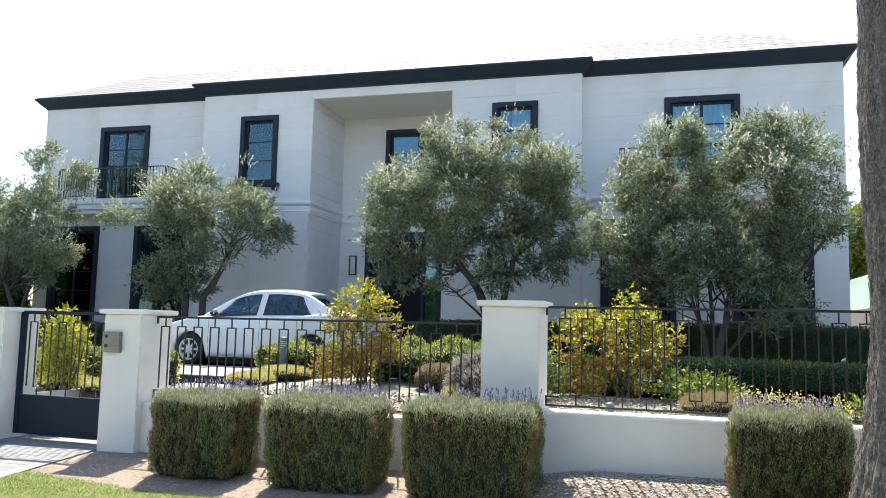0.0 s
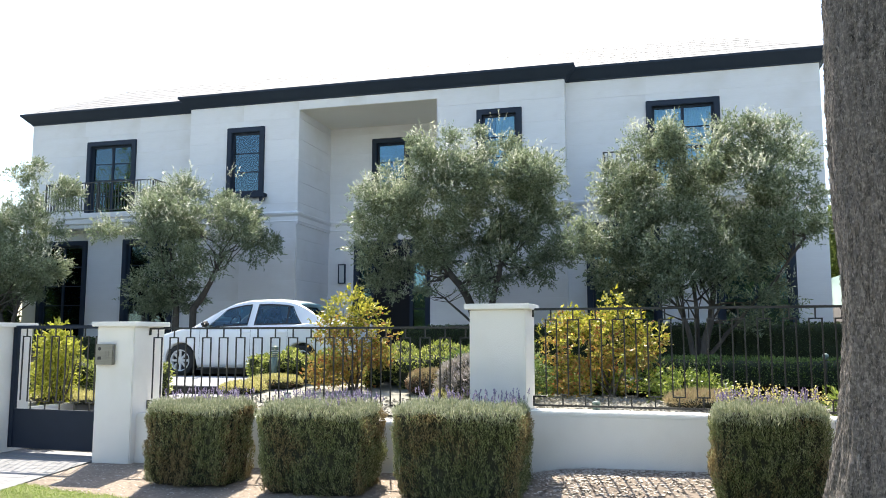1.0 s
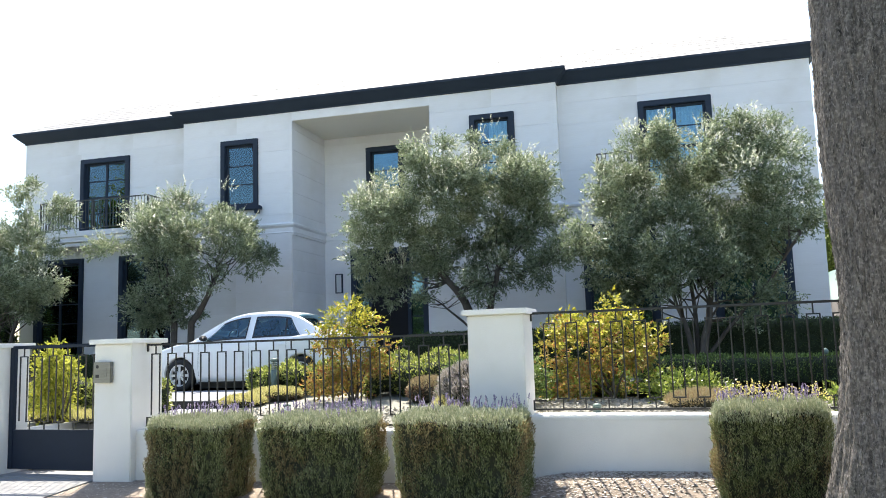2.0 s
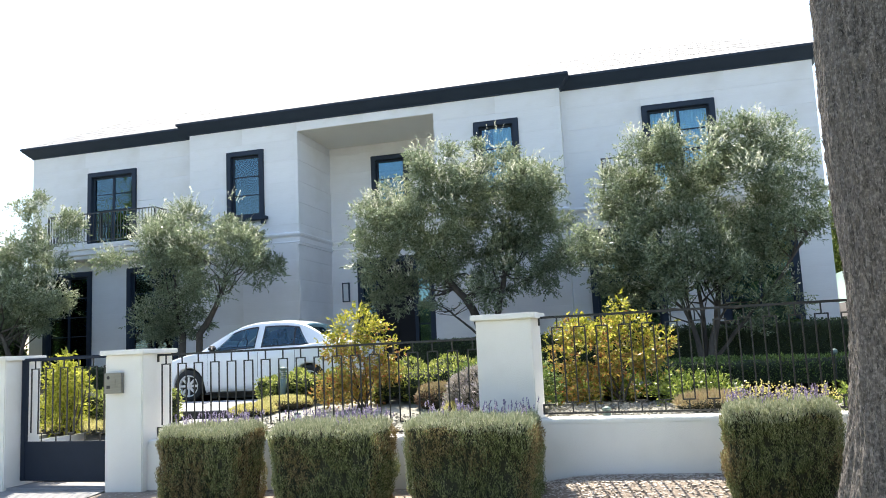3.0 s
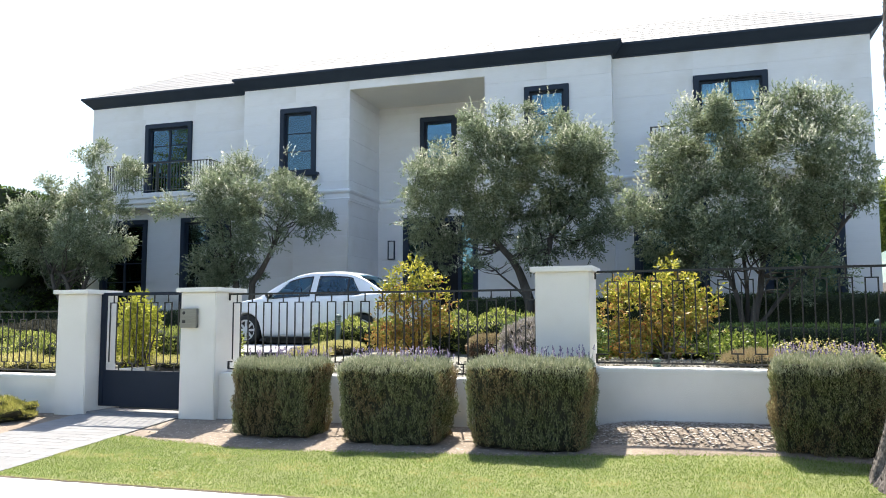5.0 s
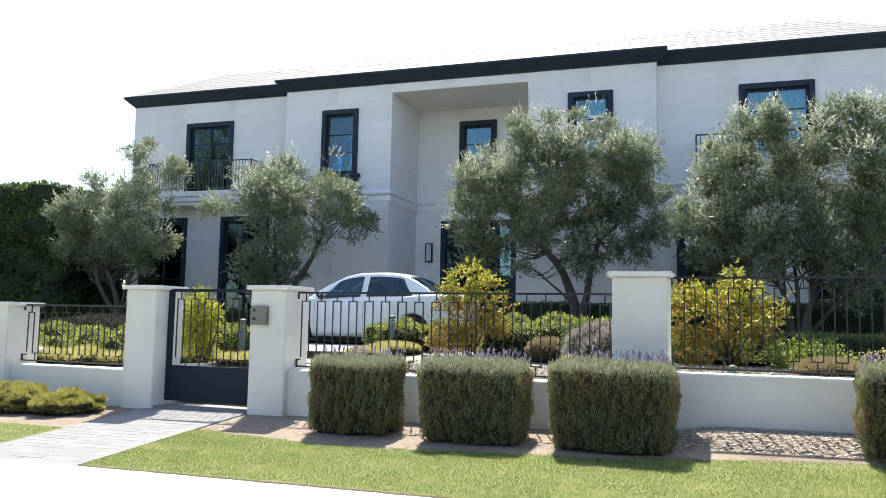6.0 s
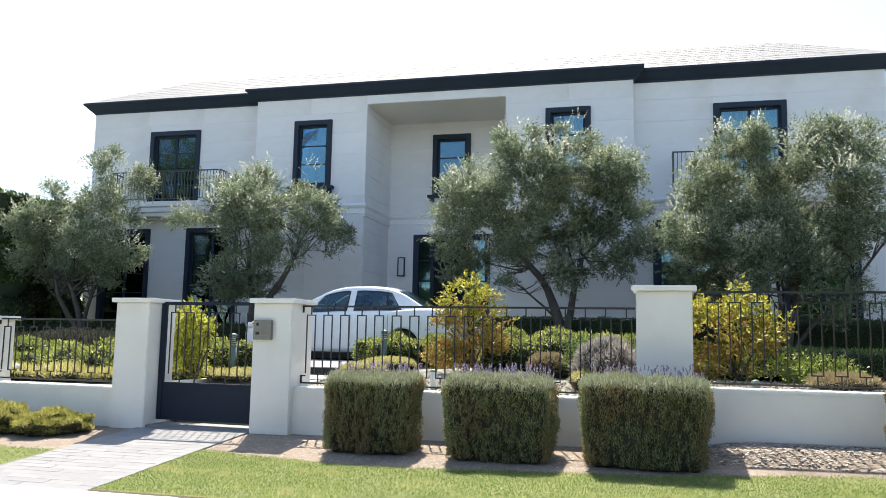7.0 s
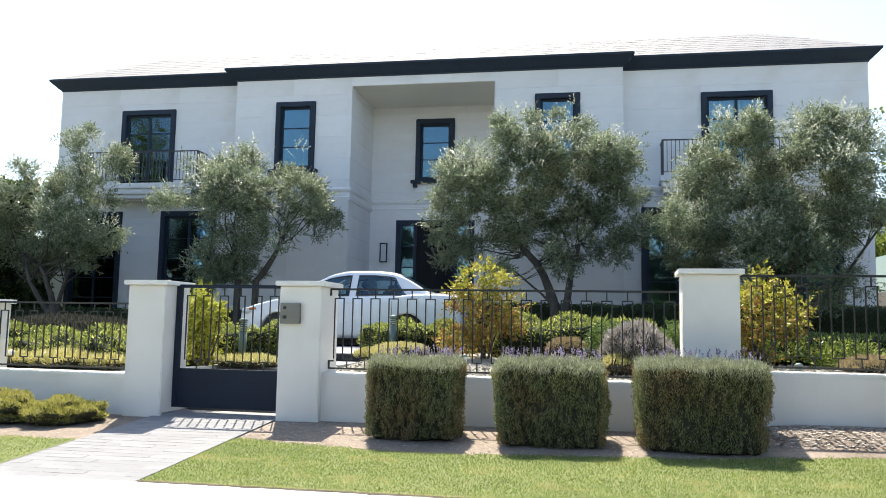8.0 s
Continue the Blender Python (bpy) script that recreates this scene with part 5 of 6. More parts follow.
def olive_tree(base, lobes, trunks, seed, n, label):
    """A many-stemmed olive: crooked trunks that fork, and a crown of narrow leaves in lobes (x, z, half width, half height) with gaps."""
    rs = np.random.RandomState(seed)
    rnd = random.Random(seed)
    bx, by = base
    bz = ground_z(bx, by) - 0.05
    t = thing("olive_tree", Matrix.Translation((bx, by, bz)), label, "tree", "olive trees before the house")
    B = []
    for x, z, a, b in lobes:
        d = 0.55 * (a + b) + 0.1
        B.append((x - bx, rnd.uniform(-0.75, 0.75) * (d > 0.4), z - bz - 0.1, a * 0.78, d * 0.82, b * 0.8))
    for line, r in trunks:
        y0 = rnd.uniform(-0.12, 0.12)
        bm = bmesh.new()
        pts = [Vector((x - bx, y0 + rnd.uniform(-0.04, 0.04), z - bz)) for x, z in line]
        pts.insert(0, Vector((pts[0].x - 0.3 * (pts[1].x - pts[0].x), y0, 0.0)))
        fine = [pts[0]]
        for p, q in zip(pts, pts[1:]):
            fine += [p.lerp(q, 0.5) + Vector((rnd.uniform(-1, 1), rnd.uniform(-1, 1), 0)) * 0.025, q]
        tube(bm, fine, [r * (1.2 - 0.65 * k / (len(fine) - 1)) for k in range(len(fine))], 9, 0.12, rnd)
        for b in sorted(B, key=lambda q: (q[0] - fine[-1].x) ** 2 + (q[2] - fine[-1].z) ** 2)[:6]:
            for _ in range(2):
                top = fine[rnd.randint(len(fine) * 2 // 3, len(fine) - 1)]
                tip = Vector((b[0] + rnd.uniform(-0.7, 0.7) * b[3], b[1] + rnd.uniform(-0.7, 0.7) * b[4], b[2] + rnd.uniform(-0.3, 0.8) * b[5]))
                bow = Vector((0, 0, 0.25 * abs(tip.x - top.x)))
                lp = [top.lerp(tip, q) - bow * math.sin(math.pi * q) * (0.4 if q > 0.5 else 0.8) * rnd.uniform(-0.6, 1) + Vector((rnd.uniform(-1, 1), rnd.uniform(-1, 1), rnd.uniform(-1, 1))) * 0.09 * (0 < q < 1) for q in (0, 0.3, 0.65, 1)]
                tube(bm, lp, [r * 0.34, r * 0.2, r * 0.11, 0.004], 6, 0.1, rnd)
        part("trunk", bm, M_OLIVE_BARK, t, "crooked grey olive trunk with forking limbs", True)
    # leaves grow in many small clumps with gaps between
    nc = n // 80
    c, out = in_blobs(B, int(nc * 1.8), rs, 2.8)
    ok = thinned(c, rs, 1.6, -0.15)
    c, out = c[ok], out[ok]
    nc = len(c)
    k = rs.randint(0, nc, n)
    size = rs.uniform(0.08, 0.22, nc)[k]
    jit = rs.normal(size=(n, 3)) * size[:, None] * np.array((0.72, 0.72, 0.55))
    P, A = sprays(c[k] + jit, out[k] * 0.7 + jit / size[:, None] * 0.5, 9, 0.75, 0.17, rs, 0.25)
    # pale, sunlit-coloured shoots stand up where nothing of the crown lies above them
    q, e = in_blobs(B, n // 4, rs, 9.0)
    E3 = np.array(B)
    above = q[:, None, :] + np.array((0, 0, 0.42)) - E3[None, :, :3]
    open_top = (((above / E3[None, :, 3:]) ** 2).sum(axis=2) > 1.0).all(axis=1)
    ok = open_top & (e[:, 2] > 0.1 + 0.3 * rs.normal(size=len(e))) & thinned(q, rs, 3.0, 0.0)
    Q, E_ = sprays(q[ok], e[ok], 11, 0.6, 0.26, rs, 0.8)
    leaf_part("lit_shoots", t, blades("lit_shoots", Q, E_, rs.uniform(0.04, 0.075, len(Q)), rs.uniform(0.016, 0.028, len(Q)), rs, 0.12), M_OLIVE_LIT, "pale silvery shoots with sunlit brightness in their colour")
    leaf_part("crown", t, blades("crown", P, A, rs.uniform(0.045, 0.09, len(P)), rs.uniform(0.018, 0.031, len(P)), rs, 0.12), M_OLIVE, "airy crown of narrow silvery leaves")
    return t


Y3, Y2, Y1, Y4 = 17.4, 17.8, 17.3, 16.7
olive_tree((-4.1, Y3), [(-6.47, 4.67, 0.61, 0.74), (-6.73, 3.72, 0.61, 0.61), (-5.78, 4.52, 0.6, 0.8), (-6.03, 3.31, 0.67, 0.6), (-5.18, 5.32, 0.6, 0.93), (-5.1, 3.97, 0.79, 0.79), (-5.49, 3.04, 0.59, 0.46), (-4.25, 5.28, 0.72, 0.92), (-3.92, 4.21, 0.78, 0.78), (-4.05, 3.29, 0.58, 0.58), (-3.02, 5.11, 0.71, 0.78), (-2.97, 4.13, 0.64, 0.64), (-2.53, 3.41, 0.45, 0.45), (-2.64, 5.23, 0.39, 0.52), (-3.66, 6.07, 0.37, 0.46), (-4.98, 6.13, 0.33, 0.4), (-6.71, 3.04, 0.54, 0.4), (-6.03, 2.77, 0.46, 0.27), (-5.55, 2.58, 0.37, 0.29), (-4.05, 2.9, 0.45, 0.36), (-3.6, 3.23, 0.45, 0.45), (-3.47, 4.6, 0.58, 0.78), (-4.71, 4.76, 0.59, 0.79), (-2.85, 3.09, 0.32, 0.32), (-2.31, 3.54, 0.25, 0.38), (-3.77, 6.37, 0.2, 0.47), (-4.61, 5.95, 0.21, 0.43), (-3.07, 5.88, 0.23, 0.42), (-5.35, 5.98, 0.2, 0.43), (-4.05, 6.29, 0.17, 0.34), (-6.13, 5.35, 0.22, 0.35)], [([(-4.2, 1.74), (-4.37, 2.25), (-4.63, 2.77), (-5.03, 3.24)], 0.115), ([(-3.98, 1.68), (-3.88, 2.26), (-3.77, 2.77), (-3.66, 3.23)], 0.085), ([(-4.3, 1.85), (-4.5, 2.06), (-4.89, 2.38), (-5.15, 2.58)], 0.03)], 51, 14500, "multi-stemmed olive tree with a broad silvery crown")
olive_tree((-11.85, Y2), [(-13.42, 5.0, 0.57, 0.75), (-13.63, 4.32, 0.45, 0.38), (-12.59, 5.05, 0.67, 0.82), (-11.86, 5.18, 0.59, 0.81), (-11.05, 4.86, 0.58, 0.58), (-10.41, 4.55, 0.58, 0.65), (-10.16, 4.04, 0.43, 0.5), (-11.98, 4.29, 0.74, 0.59), (-12.76, 3.7, 0.67, 0.67), (-11.94, 3.4, 0.59, 0.59), (-11.0, 3.83, 0.51, 0.51), (-12.71, 2.81, 0.59, 0.59), (-11.98, 2.67, 0.51, 0.44), (-10.81, 3.03, 0.26, 0.29), (-10.64, 5.52, 0.15, 0.35), (-11.35, 4.42, 0.51, 0.58), (-12.32, 4.59, 0.67, 0.59), (-9.96, 4.25, 0.22, 0.5)], [([(-11.57, 2.3), (-11.27, 2.74), (-10.98, 3.25), (-10.76, 3.68)], 0.08), ([(-12.05, 2.3), (-12.16, 2.96), (-12.27, 3.55)], 0.08)], 52, 9000, "olive tree with a loose silvery crown behind the car")
olive_tree((-16.7, Y1), [(-16.3, 5.68, 0.43, 0.69), (-15.68, 5.5, 0.38, 0.45), (-15.87, 4.59, 0.6, 0.68), (-16.75, 4.61, 0.61, 0.69), (-17.65, 4.63, 0.62, 0.54), (-18.53, 4.33, 0.62, 0.7), (-18.34, 5.27, 0.31, 0.39), (-18.64, 3.55, 0.62, 0.62), (-17.39, 3.69, 0.76, 0.69), (-16.15, 3.68, 0.68, 0.6), (-15.28, 3.52, 0.45, 0.6), (-18.04, 2.93, 0.61, 0.46), (-16.8, 3.0, 0.6, 0.45), (-15.66, 2.92, 0.52, 0.45), (-17.81, 5.49, 0.15, 0.28)], [([(-16.7, 1.28), (-17.13, 1.72), (-17.43, 2.17), (-17.56, 2.62)], 0.075), ([(-16.71, 1.57), (-16.99, 2.17), (-17.21, 2.62)], 0.085), ([(-16.66, 1.57), (-16.47, 2.17), (-16.33, 2.62)], 0.06)], 53, 9700, "olive tree with a thin silvery crown at the house corner")
olive_tree((0.45, Y4), [(-1.36, 4.28, 0.44, 0.46), (-1.62, 3.65, 0.41, 0.49), (-1.11, 4.85, 0.44, 0.52), (-0.62, 5.56, 0.3, 0.58), (-0.71, 4.98, 0.48, 0.52), (-0.09, 5.5, 0.32, 0.57), (-0.01, 5.73, 0.15, 0.34), (-0.48, 4.2, 0.57, 0.57), (-1.01, 3.55, 0.57, 0.52), (-1.32, 2.99, 0.48, 0.4), (-0.65, 3.07, 0.55, 0.48), (0.3, 4.6, 0.47, 0.68), (0.69, 5.3, 0.34, 0.51), (0.95, 4.82, 0.47, 0.67), (1.1, 5.55, 0.31, 0.47), (1.54, 5.61, 0.38, 0.5), (1.72, 5.87, 0.2, 0.35), (2.01, 5.39, 0.4, 0.49), (2.41, 5.34, 0.35, 0.46), (2.61, 5.02, 0.28, 0.27), (1.56, 4.65, 0.55, 0.55), (2.04, 4.44, 0.52, 0.49), (2.43, 4.29, 0.38, 0.43), (2.52, 3.9, 0.27, 0.27), (1.9, 3.79, 0.54, 0.41), (1.3, 3.83, 0.53, 0.53), (0.36, 3.74, 0.62, 0.58), (-0.09, 3.37, 0.56, 0.51), (0.31, 3.01, 0.5, 0.47), (0.75, 3.32, 0.47, 0.53), (-0.24, 2.68, 0.51, 0.28), (-0.9, 2.6, 0.46, 0.25), (1.57, 3.32, 0.46, 0.35), (1.14, 2.96, 0.26, 0.31), (0.66, 2.76, 0.28, 0.22), (1.83, 2.81, 0.27, 0.17), (2.27, 2.73, 0.21, 0.16), (2.45, 2.5, 0.16, 0.21), (1.6, 2.38, 0.38, 0.15), (2.1, 2.36, 0.22, 0.15), (1.38, 2.01, 0.27, 0.15), (2.0, 3.07, 0.24, 0.15)], [([(0.31, 1.23), (0.19, 1.9), (0.01, 2.46)], 0.06), ([(0.51, 1.22), (0.66, 1.88), (0.75, 2.54)], 0.09), ([(0.61, 1.22), (0.95, 1.65), (1.39, 2.17), (1.82, 2.59), (2.47, 3.52)], 0.04), ([(0.42, 1.23), (0.42, 1.9), (0.36, 2.7)], 0.06)], 54, 15500, "wide multi-stemmed olive tree with dense silvery crown")

# street tree with thick furrowed trunk
TREE_X, TREE_Y = 1.42, 7.1
st = thing("street_tree", Matrix.Translation((TREE_X, TREE_Y, ground_z(TREE_X, TREE_Y) - 0.05)), "tall street tree with a thick grey furrowed trunk on the lawn", "tree")
bm = bmesh.new()
RINGS, SIDES = 260, 190
tr_rings = []
for i in range(RINGS):
    z = 7.5 * i / (RINGS - 1)
    r = 0.40 + 0.30 * math.exp(-z / 0.5) + 0.05 * (1 - smooth(0.3, 1.7, z)) + 0.04 * smooth(1.8, 3.6, z)
    cxx, cyy = 0.02 + 0.008 * z, 0.0
    ring = []
    for k in range(SIDES):
        an = 2 * math.pi * k / SIDES
        q = Vector((math.cos(an) * 3.4, math.sin(an) * 3.4, z * 0.9))
        f = noise.noise(Vector((math.cos(an) * 9, math.sin(an) * 9, z * 2.2)))
        g_ = noise.noise(Vector((math.cos(an) * 22, math.sin(an) * 22, z * 8.0)))
        h_ = noise.noise(Vector((math.cos(an) * 34, math.sin(an) * 34, z * 20.0)))
        crack = (1 - abs(noise.noise(Vector((math.cos(an) * 7, math.sin(an) * 7, z * 1.1 + 5))))) ** 8
        rr = r * (1 + 0.06 * noise.noise(q) + 0.028 * abs(f) + 0.026 * g_ + 0.022 * h_ - 0.05 * crack)
        ring.append(bm.verts.new((cxx + rr * math.cos(an), cyy + rr * math.sin(an), z)))
    tr_rings.append(ring)
for r0, r1 in zip(tr_rings, tr_rings[1:]):
    for k in range(SIDES):
        bm.faces.new((r0[k], r0[(k + 1) % SIDES], r1[(k + 1) % SIDES], r1[k]))
P, N = skin_points(bm, 38000, np.random.RandomState(77))
part("trunk", bm, M_BARK, st, "grey-brown deeply furrowed bark", True)
rs = np.random.RandomState(78)
A = np.array((0, 0, 1.0)) * rs.choice((-1, 1), len(P))[:, None] + N * rs.uniform(0.0, 0.3, len(P))[:, None] + rs.normal(size=P.shape) * 0.12
leaf_part("flaking_bark", st, blades("flaking_bark", P + N * 0.003, A, rs.uniform(0.015, 0.055, len(P)), rs.uniform(0.0025, 0.007, len(P)), rs, 0.08), M_FLAKE, "loose pale flakes of bark")


# ---- lower planting of the garden ----
clipped("low_hedge", ((-7.5, 13.3), (-5.7, 13.2)), 0.8, 1.24, 0.5, M_LIME, 61, 4800, "low lime-green leafy hedge before the car", (0.056, 0.027), lump=0.22, group="lime-green garden hedges")
clipped("low_hedge", ((-5.0, 12.95), (-2.5, 12.5)), 0.8, 1.36, 0.7, M_LIME, 62, 6720, "low lime-green leafy hedge beside the driveway", (0.056, 0.027), lump=0.22, group="lime-green garden hedges")
clipped("low_hedge", ((-10.2, 11.6), (-8.2, 11.5)), 0.55, 1.14, 0.6, M_LIME, 63, 5760, "low lime-green leafy hedge inside the gate", (0.056, 0.027), lump=0.2, group="lime-green garden hedges")
clipped("low_hedge", ((-16.0, 12.0), (-10.6, 11.9)), 0.5, 1.04, 0.8, M_LIME, 64, 19200, "long lime-green leafy hedge behind the railing", (0.058, 0.028), lump=0.25, group="lime-green garden hedges")
clipped("low_hedge", ((-15.0, 10.9), (-10.4, 10.8)), 0.35, 0.9, 0.8, M_LIME, 65, 10400, "low bright green planting behind the railing", (0.058, 0.027), lump=0.3, group="lime-green garden hedges")
shrub("green_shrub", [(-0.05, 10.9, 0.9, 0.38, 0.35, 0.2), (0.26, 10.9, 0.86, 0.22, 0.25, 0.14)], M_BROAD, 71, 560, (0.052, 0.026), "small bright green shrub behind the railing", stems=4, gap=-0.5)
shrub("green_shrub", [(-0.75, 11.75, 0.92, 0.5, 0.35, 0.26), (-1.5, 11.8, 0.9, 0.5, 0.3, 0.24)], M_BROAD, 74, 520, (0.065, 0.03), "low green shrub beneath the golden shrub", stems=4, gap=-0.5)
shrub("green_shrub", [(-2.15, 11.2, 1.05, 0.3, 0.3, 0.28)], M_BOX_SUN, 72, 420, (0.055, 0.026), "small bright green shrub beside the golden shrub", stems=3, gap=-0.5)
shrub("green_shrub", [(-3.22, 11.75, 1.06, 0.2, 0.22, 0.26)], M_BOX_SUN, 75, 360, (0.055, 0.026), "upright dark green shrub between cushion plants", stems=4, gap=-0.5)
shrub("green_shrub", [(1.55, 9.6, 0.88, 0.14, 0.14, 0.1)], M_BROAD, 73, 110, (0.055, 0.026), "small bright green shrub behind the railing", stems=3, gap=-0.5)


def mound(x, y, top, r, upper, lower, seed, label, n=6000, leaf=(0.05, 0.009), edge=0.4, ry=None, name="mound_plant", group="cushion plants in the garden", lumps=0.16):
    """A domed cushion plant: twiggy core with inner shade in its near-black colour, fine foliage on top, bare brown
    stems near the ground.
    """
    rs = np.random.RandomState(seed)
    z0 = ground_z(x, y) - 0.03
    h = top - z0
    t = thing(name, Matrix.Translation((x, y, z0)), label, "shrub", group)
    bm = bmesh.new()
    bmesh.ops.create_icosphere(bm, subdivisions=4, radius=1.0)
    for q in bm.verts:
        k = 1 + lumps * noise.noise(q.co * 2.2 + Vector((seed, 0, 0))) + 0.4 * lumps * noise.noise(q.co * 7)
        q.co = Vector((q.co.x * r, q.co.y * (ry or r * 0.9), h * 0.42 + q.co.z * h * 0.56)) * k
        q.co.z = max(q.co.z, 0.0)
    bm.normal_update()
    P, N = skin_points(bm, n, rs)
    part("shaded_twig_body", bm, M_LAV_CORE, t, smooth=True)
    A = N * 0.8 + np.array((0, 0, 0.5)) + rs.normal(size=P.shape) * 0.5
    P = P + N * rs.uniform(-0.03, 0.02, n)[:, None]
    low = P[:, 2] / h + rs.normal(size=n) * 0.1 < edge
    for nm, sel, mat in (("foliage", ~low, upper), ("dead_growth", low, lower)):
        if sel.sum():
            leaf_part(nm, t, blades(nm, P[sel], A[sel], leaf[0] * rs.uniform(0.6, 1.4, sel.sum()), leaf[1] * rs.uniform(0.7, 1.4, sel.sum()), rs), mat)


mound(-6.6, 12.46, 0.94, 0.44, M_SANTOLINA, M_BROWNED, 80, "rounded yellow-green cushion plant with brown stems below")
mound(-6.85, 11.8, 0.86, 0.36, M_SANTOLINA, M_SANTOLINA, 81, "rounded yellow-green cushion plant beside the steps")
mound(-3.78, 12.0, 1.1, 0.34, M_TAN, M_BROWNED, 83, "rounded cushion of dry brown stems", edge=0.55)
mound(-3.05, 10.45, 0.9, 0.24, M_SANTOLINA, M_BROWNED, 84, "small yellow-green cushion plant with dark stems", 3500, edge=0.45)
mound(-2.82, 10.75, 1.3, 0.45, M_FADED, M_LAV_TOP, 85, "grey lavender bush with faded flowers", 9000, (0.085, 0.011), 0.3)
mound(0.1, 10.15, 0.93, 0.4, M_TAN, M_TAN, 86, "low tuft of dry tan grass", 3500, (0.07, 0.008))
mound(-8.6, 10.75, 0.74, 0.5, M_SANTOLINA, M_SANTOLINA, 87, "low tan cushion plant inside the gate", edge=0.3)
mound(-9.6, 10.9, 0.78, 0.4, M_SANTOLINA, M_BROWNED, 88, "low yellow-green cushion plant inside the gate", edge=0.3)
mound(-13.2, 12.9, 1.27, 1.7, M_DUSKY, M_DUSKY, 89, "broad mound of dry brown stems beyond the hedge", 12000, (0.1, 0.014), ry=0.9)
for i, (x, y, top, r) in enumerate(((-11.4, 10.35, 0.72, 0.5), (-12.4, 10.3, 0.7, 0.55), (-13.5, 10.35, 0.72, 0.5), (-10.75, 10.4, 0.66, 0.4))):
    mound(x, y, top, r, M_SANTOLINA, M_SANTOLINA, 170 + i, "grassy yellow-green cushion plant behind the railing", 5000, (0.1, 0.01), edge=0.1)
for i, (u, v, ru, rz, z) in enumerate(((-2.72, -0.52, 0.5, 0.17, 0.08), (-3.72, -0.62, 0.62, 0.24, 0.12), (-4.7, -0.6, 0.6, 0.2, 0.1))):
    x, y = to_xy(u, v)
    mound(x, y, z + rz * 0.7, ru * 0.95, M_JUNIPER, M_JUNIPER, 95 + i, "low spreading yellow-green juniper on bare soil", 17000, (0.045, 0.0075), 0.05, 0.42, "juniper", "junipers before the wall", 0.4)

# made-up hedge piece, put in to darken the gap beside the house corner
clipped("clipped_hedge", ((-19.9, 19.35), (-18.75, 19.3)), 0.8, 3.3, 0.9, M_FICUS, 102, 5000, "added dark leafy hedge that fills the gap at the house corner", (0.11, 0.05), lump=0.25)
# tall clipped screen at the western boundary
clipped("boundary_hedge", ((-28, 18.9), (-19.35, 18.8)), 0.7, 5.1, 2.0, M_FICUS, 101, 30000, "tall dense dark green boundary hedge", (0.12, 0.06), lump=0.6)

# unseen garden hedges and trees across the street, behind the viewer, for window reflections
for i in range(6):
    clipped("street_hedge", ((-34 + 11 * i, -17.5), (-23.4 + 11 * i, -17.5)), -0.6, 4.6 + 0.5 * (i % 3), 2.0, M_BROAD, 200 + i, 3400, "unseen tall garden hedge across the street, added for window reflections", (0.3, 0.14), lump=0.7, group="hedges across the street")

# ---- neighbours and distance, east ----
nb = thing("neighbour_wall", None, "neighbour's beige stucco wall topped by a pale green screen", "wall")
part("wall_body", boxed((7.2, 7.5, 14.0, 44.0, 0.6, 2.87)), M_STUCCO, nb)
part("screen", boxed((7.25, 7.31, 14.0, 44.0, 2.87, 4.2)), M_PALEGREEN, nb, "pale green translucent screen")


def broadleaf(base, blobs, trunk_top, r, seed, n, leaf, label, mat):
    rs = np.random.RandomState(seed)
    rnd = random.Random(seed)
    bx, by = base
    bz = 0.6
    t = thing("broadleaf_tree", Matrix.Translation((bx, by, bz)), label, "tree")
    B = [(b[0] - bx, b[1] - by, b[2] - bz, *b[3:]) for b in blobs]
    bm = bmesh.new()
    top = Vector((0.2, 0, trunk_top - bz))
    tube(bm, [Vector((0, 0, 0)), top * 0.5, top], [r * 1.2, r, r * 0.75], 10, 0.08, rnd)
    for b in B:
        for _ in range(3):
            tip = Vector((b[0] + rnd.uniform(-0.5, 0.5) * b[3], b[1] + rnd.uniform(-0.5, 0.5) * b[4], b[2] + rnd.uniform(-0.4, 0.4) * b[5]))
            tube(bm, [top, top.lerp(tip, 0.5) + Vector((rnd.uniform(-0.3, 0.3), rnd.uniform(-0.3, 0.3), 0.2)), tip], [r * 0.45, r * 0.25, 0.02], 6, 0.1, rnd)
    part("trunk", bm, M_OLIVE_BARK, t, "brown trunk with spreading limbs", True)
    p, d = in_blobs(B, n, rs, 2.4)
    ok = thinned(p, rs, 0.8, -0.45)
    P, A = sprays(p[ok], d[ok], 8, 0.8, 0.45, rs, 0.1)
    leaf_part("crown", t, blades("crown", P, A, leaf[0] * rs.uniform(0.7, 1.3, len(P)), leaf[1] * rs.uniform(0.7, 1.3, len(P)), rs), mat, "dense light green crown")


broadleaf((10.4, 28.5), [(9.9, 28, 8.2, 2.3, 2.4, 2.2), (8.7, 28, 7.2, 1.4, 1.6, 1.7), (11.4, 28.5, 7.0, 2.4, 2.4, 2.2), (10.5, 28, 10.0, 1.7, 1.8, 1.4), (9.5, 27.6, 5.9, 1.5, 1.5, 1.0)], 5.2, 0.25, 111, 11500, (0.17, 0.09), "dense green broadleaf tree beyond the neighbour's wall", M_BROAD)
broadleaf((8.4, 40), [(8.15, 40, 6.8, 0.85, 0.9, 0.85), (8.2, 40, 5.6, 0.95, 1.0, 1.0), (7.75, 40, 4.7, 0.9, 0.9, 0.8)], 4.2, 0.12, 114, 2600, (0.13, 0.07), "slender yellow-green tree behind the pale screen", M_BROAD)
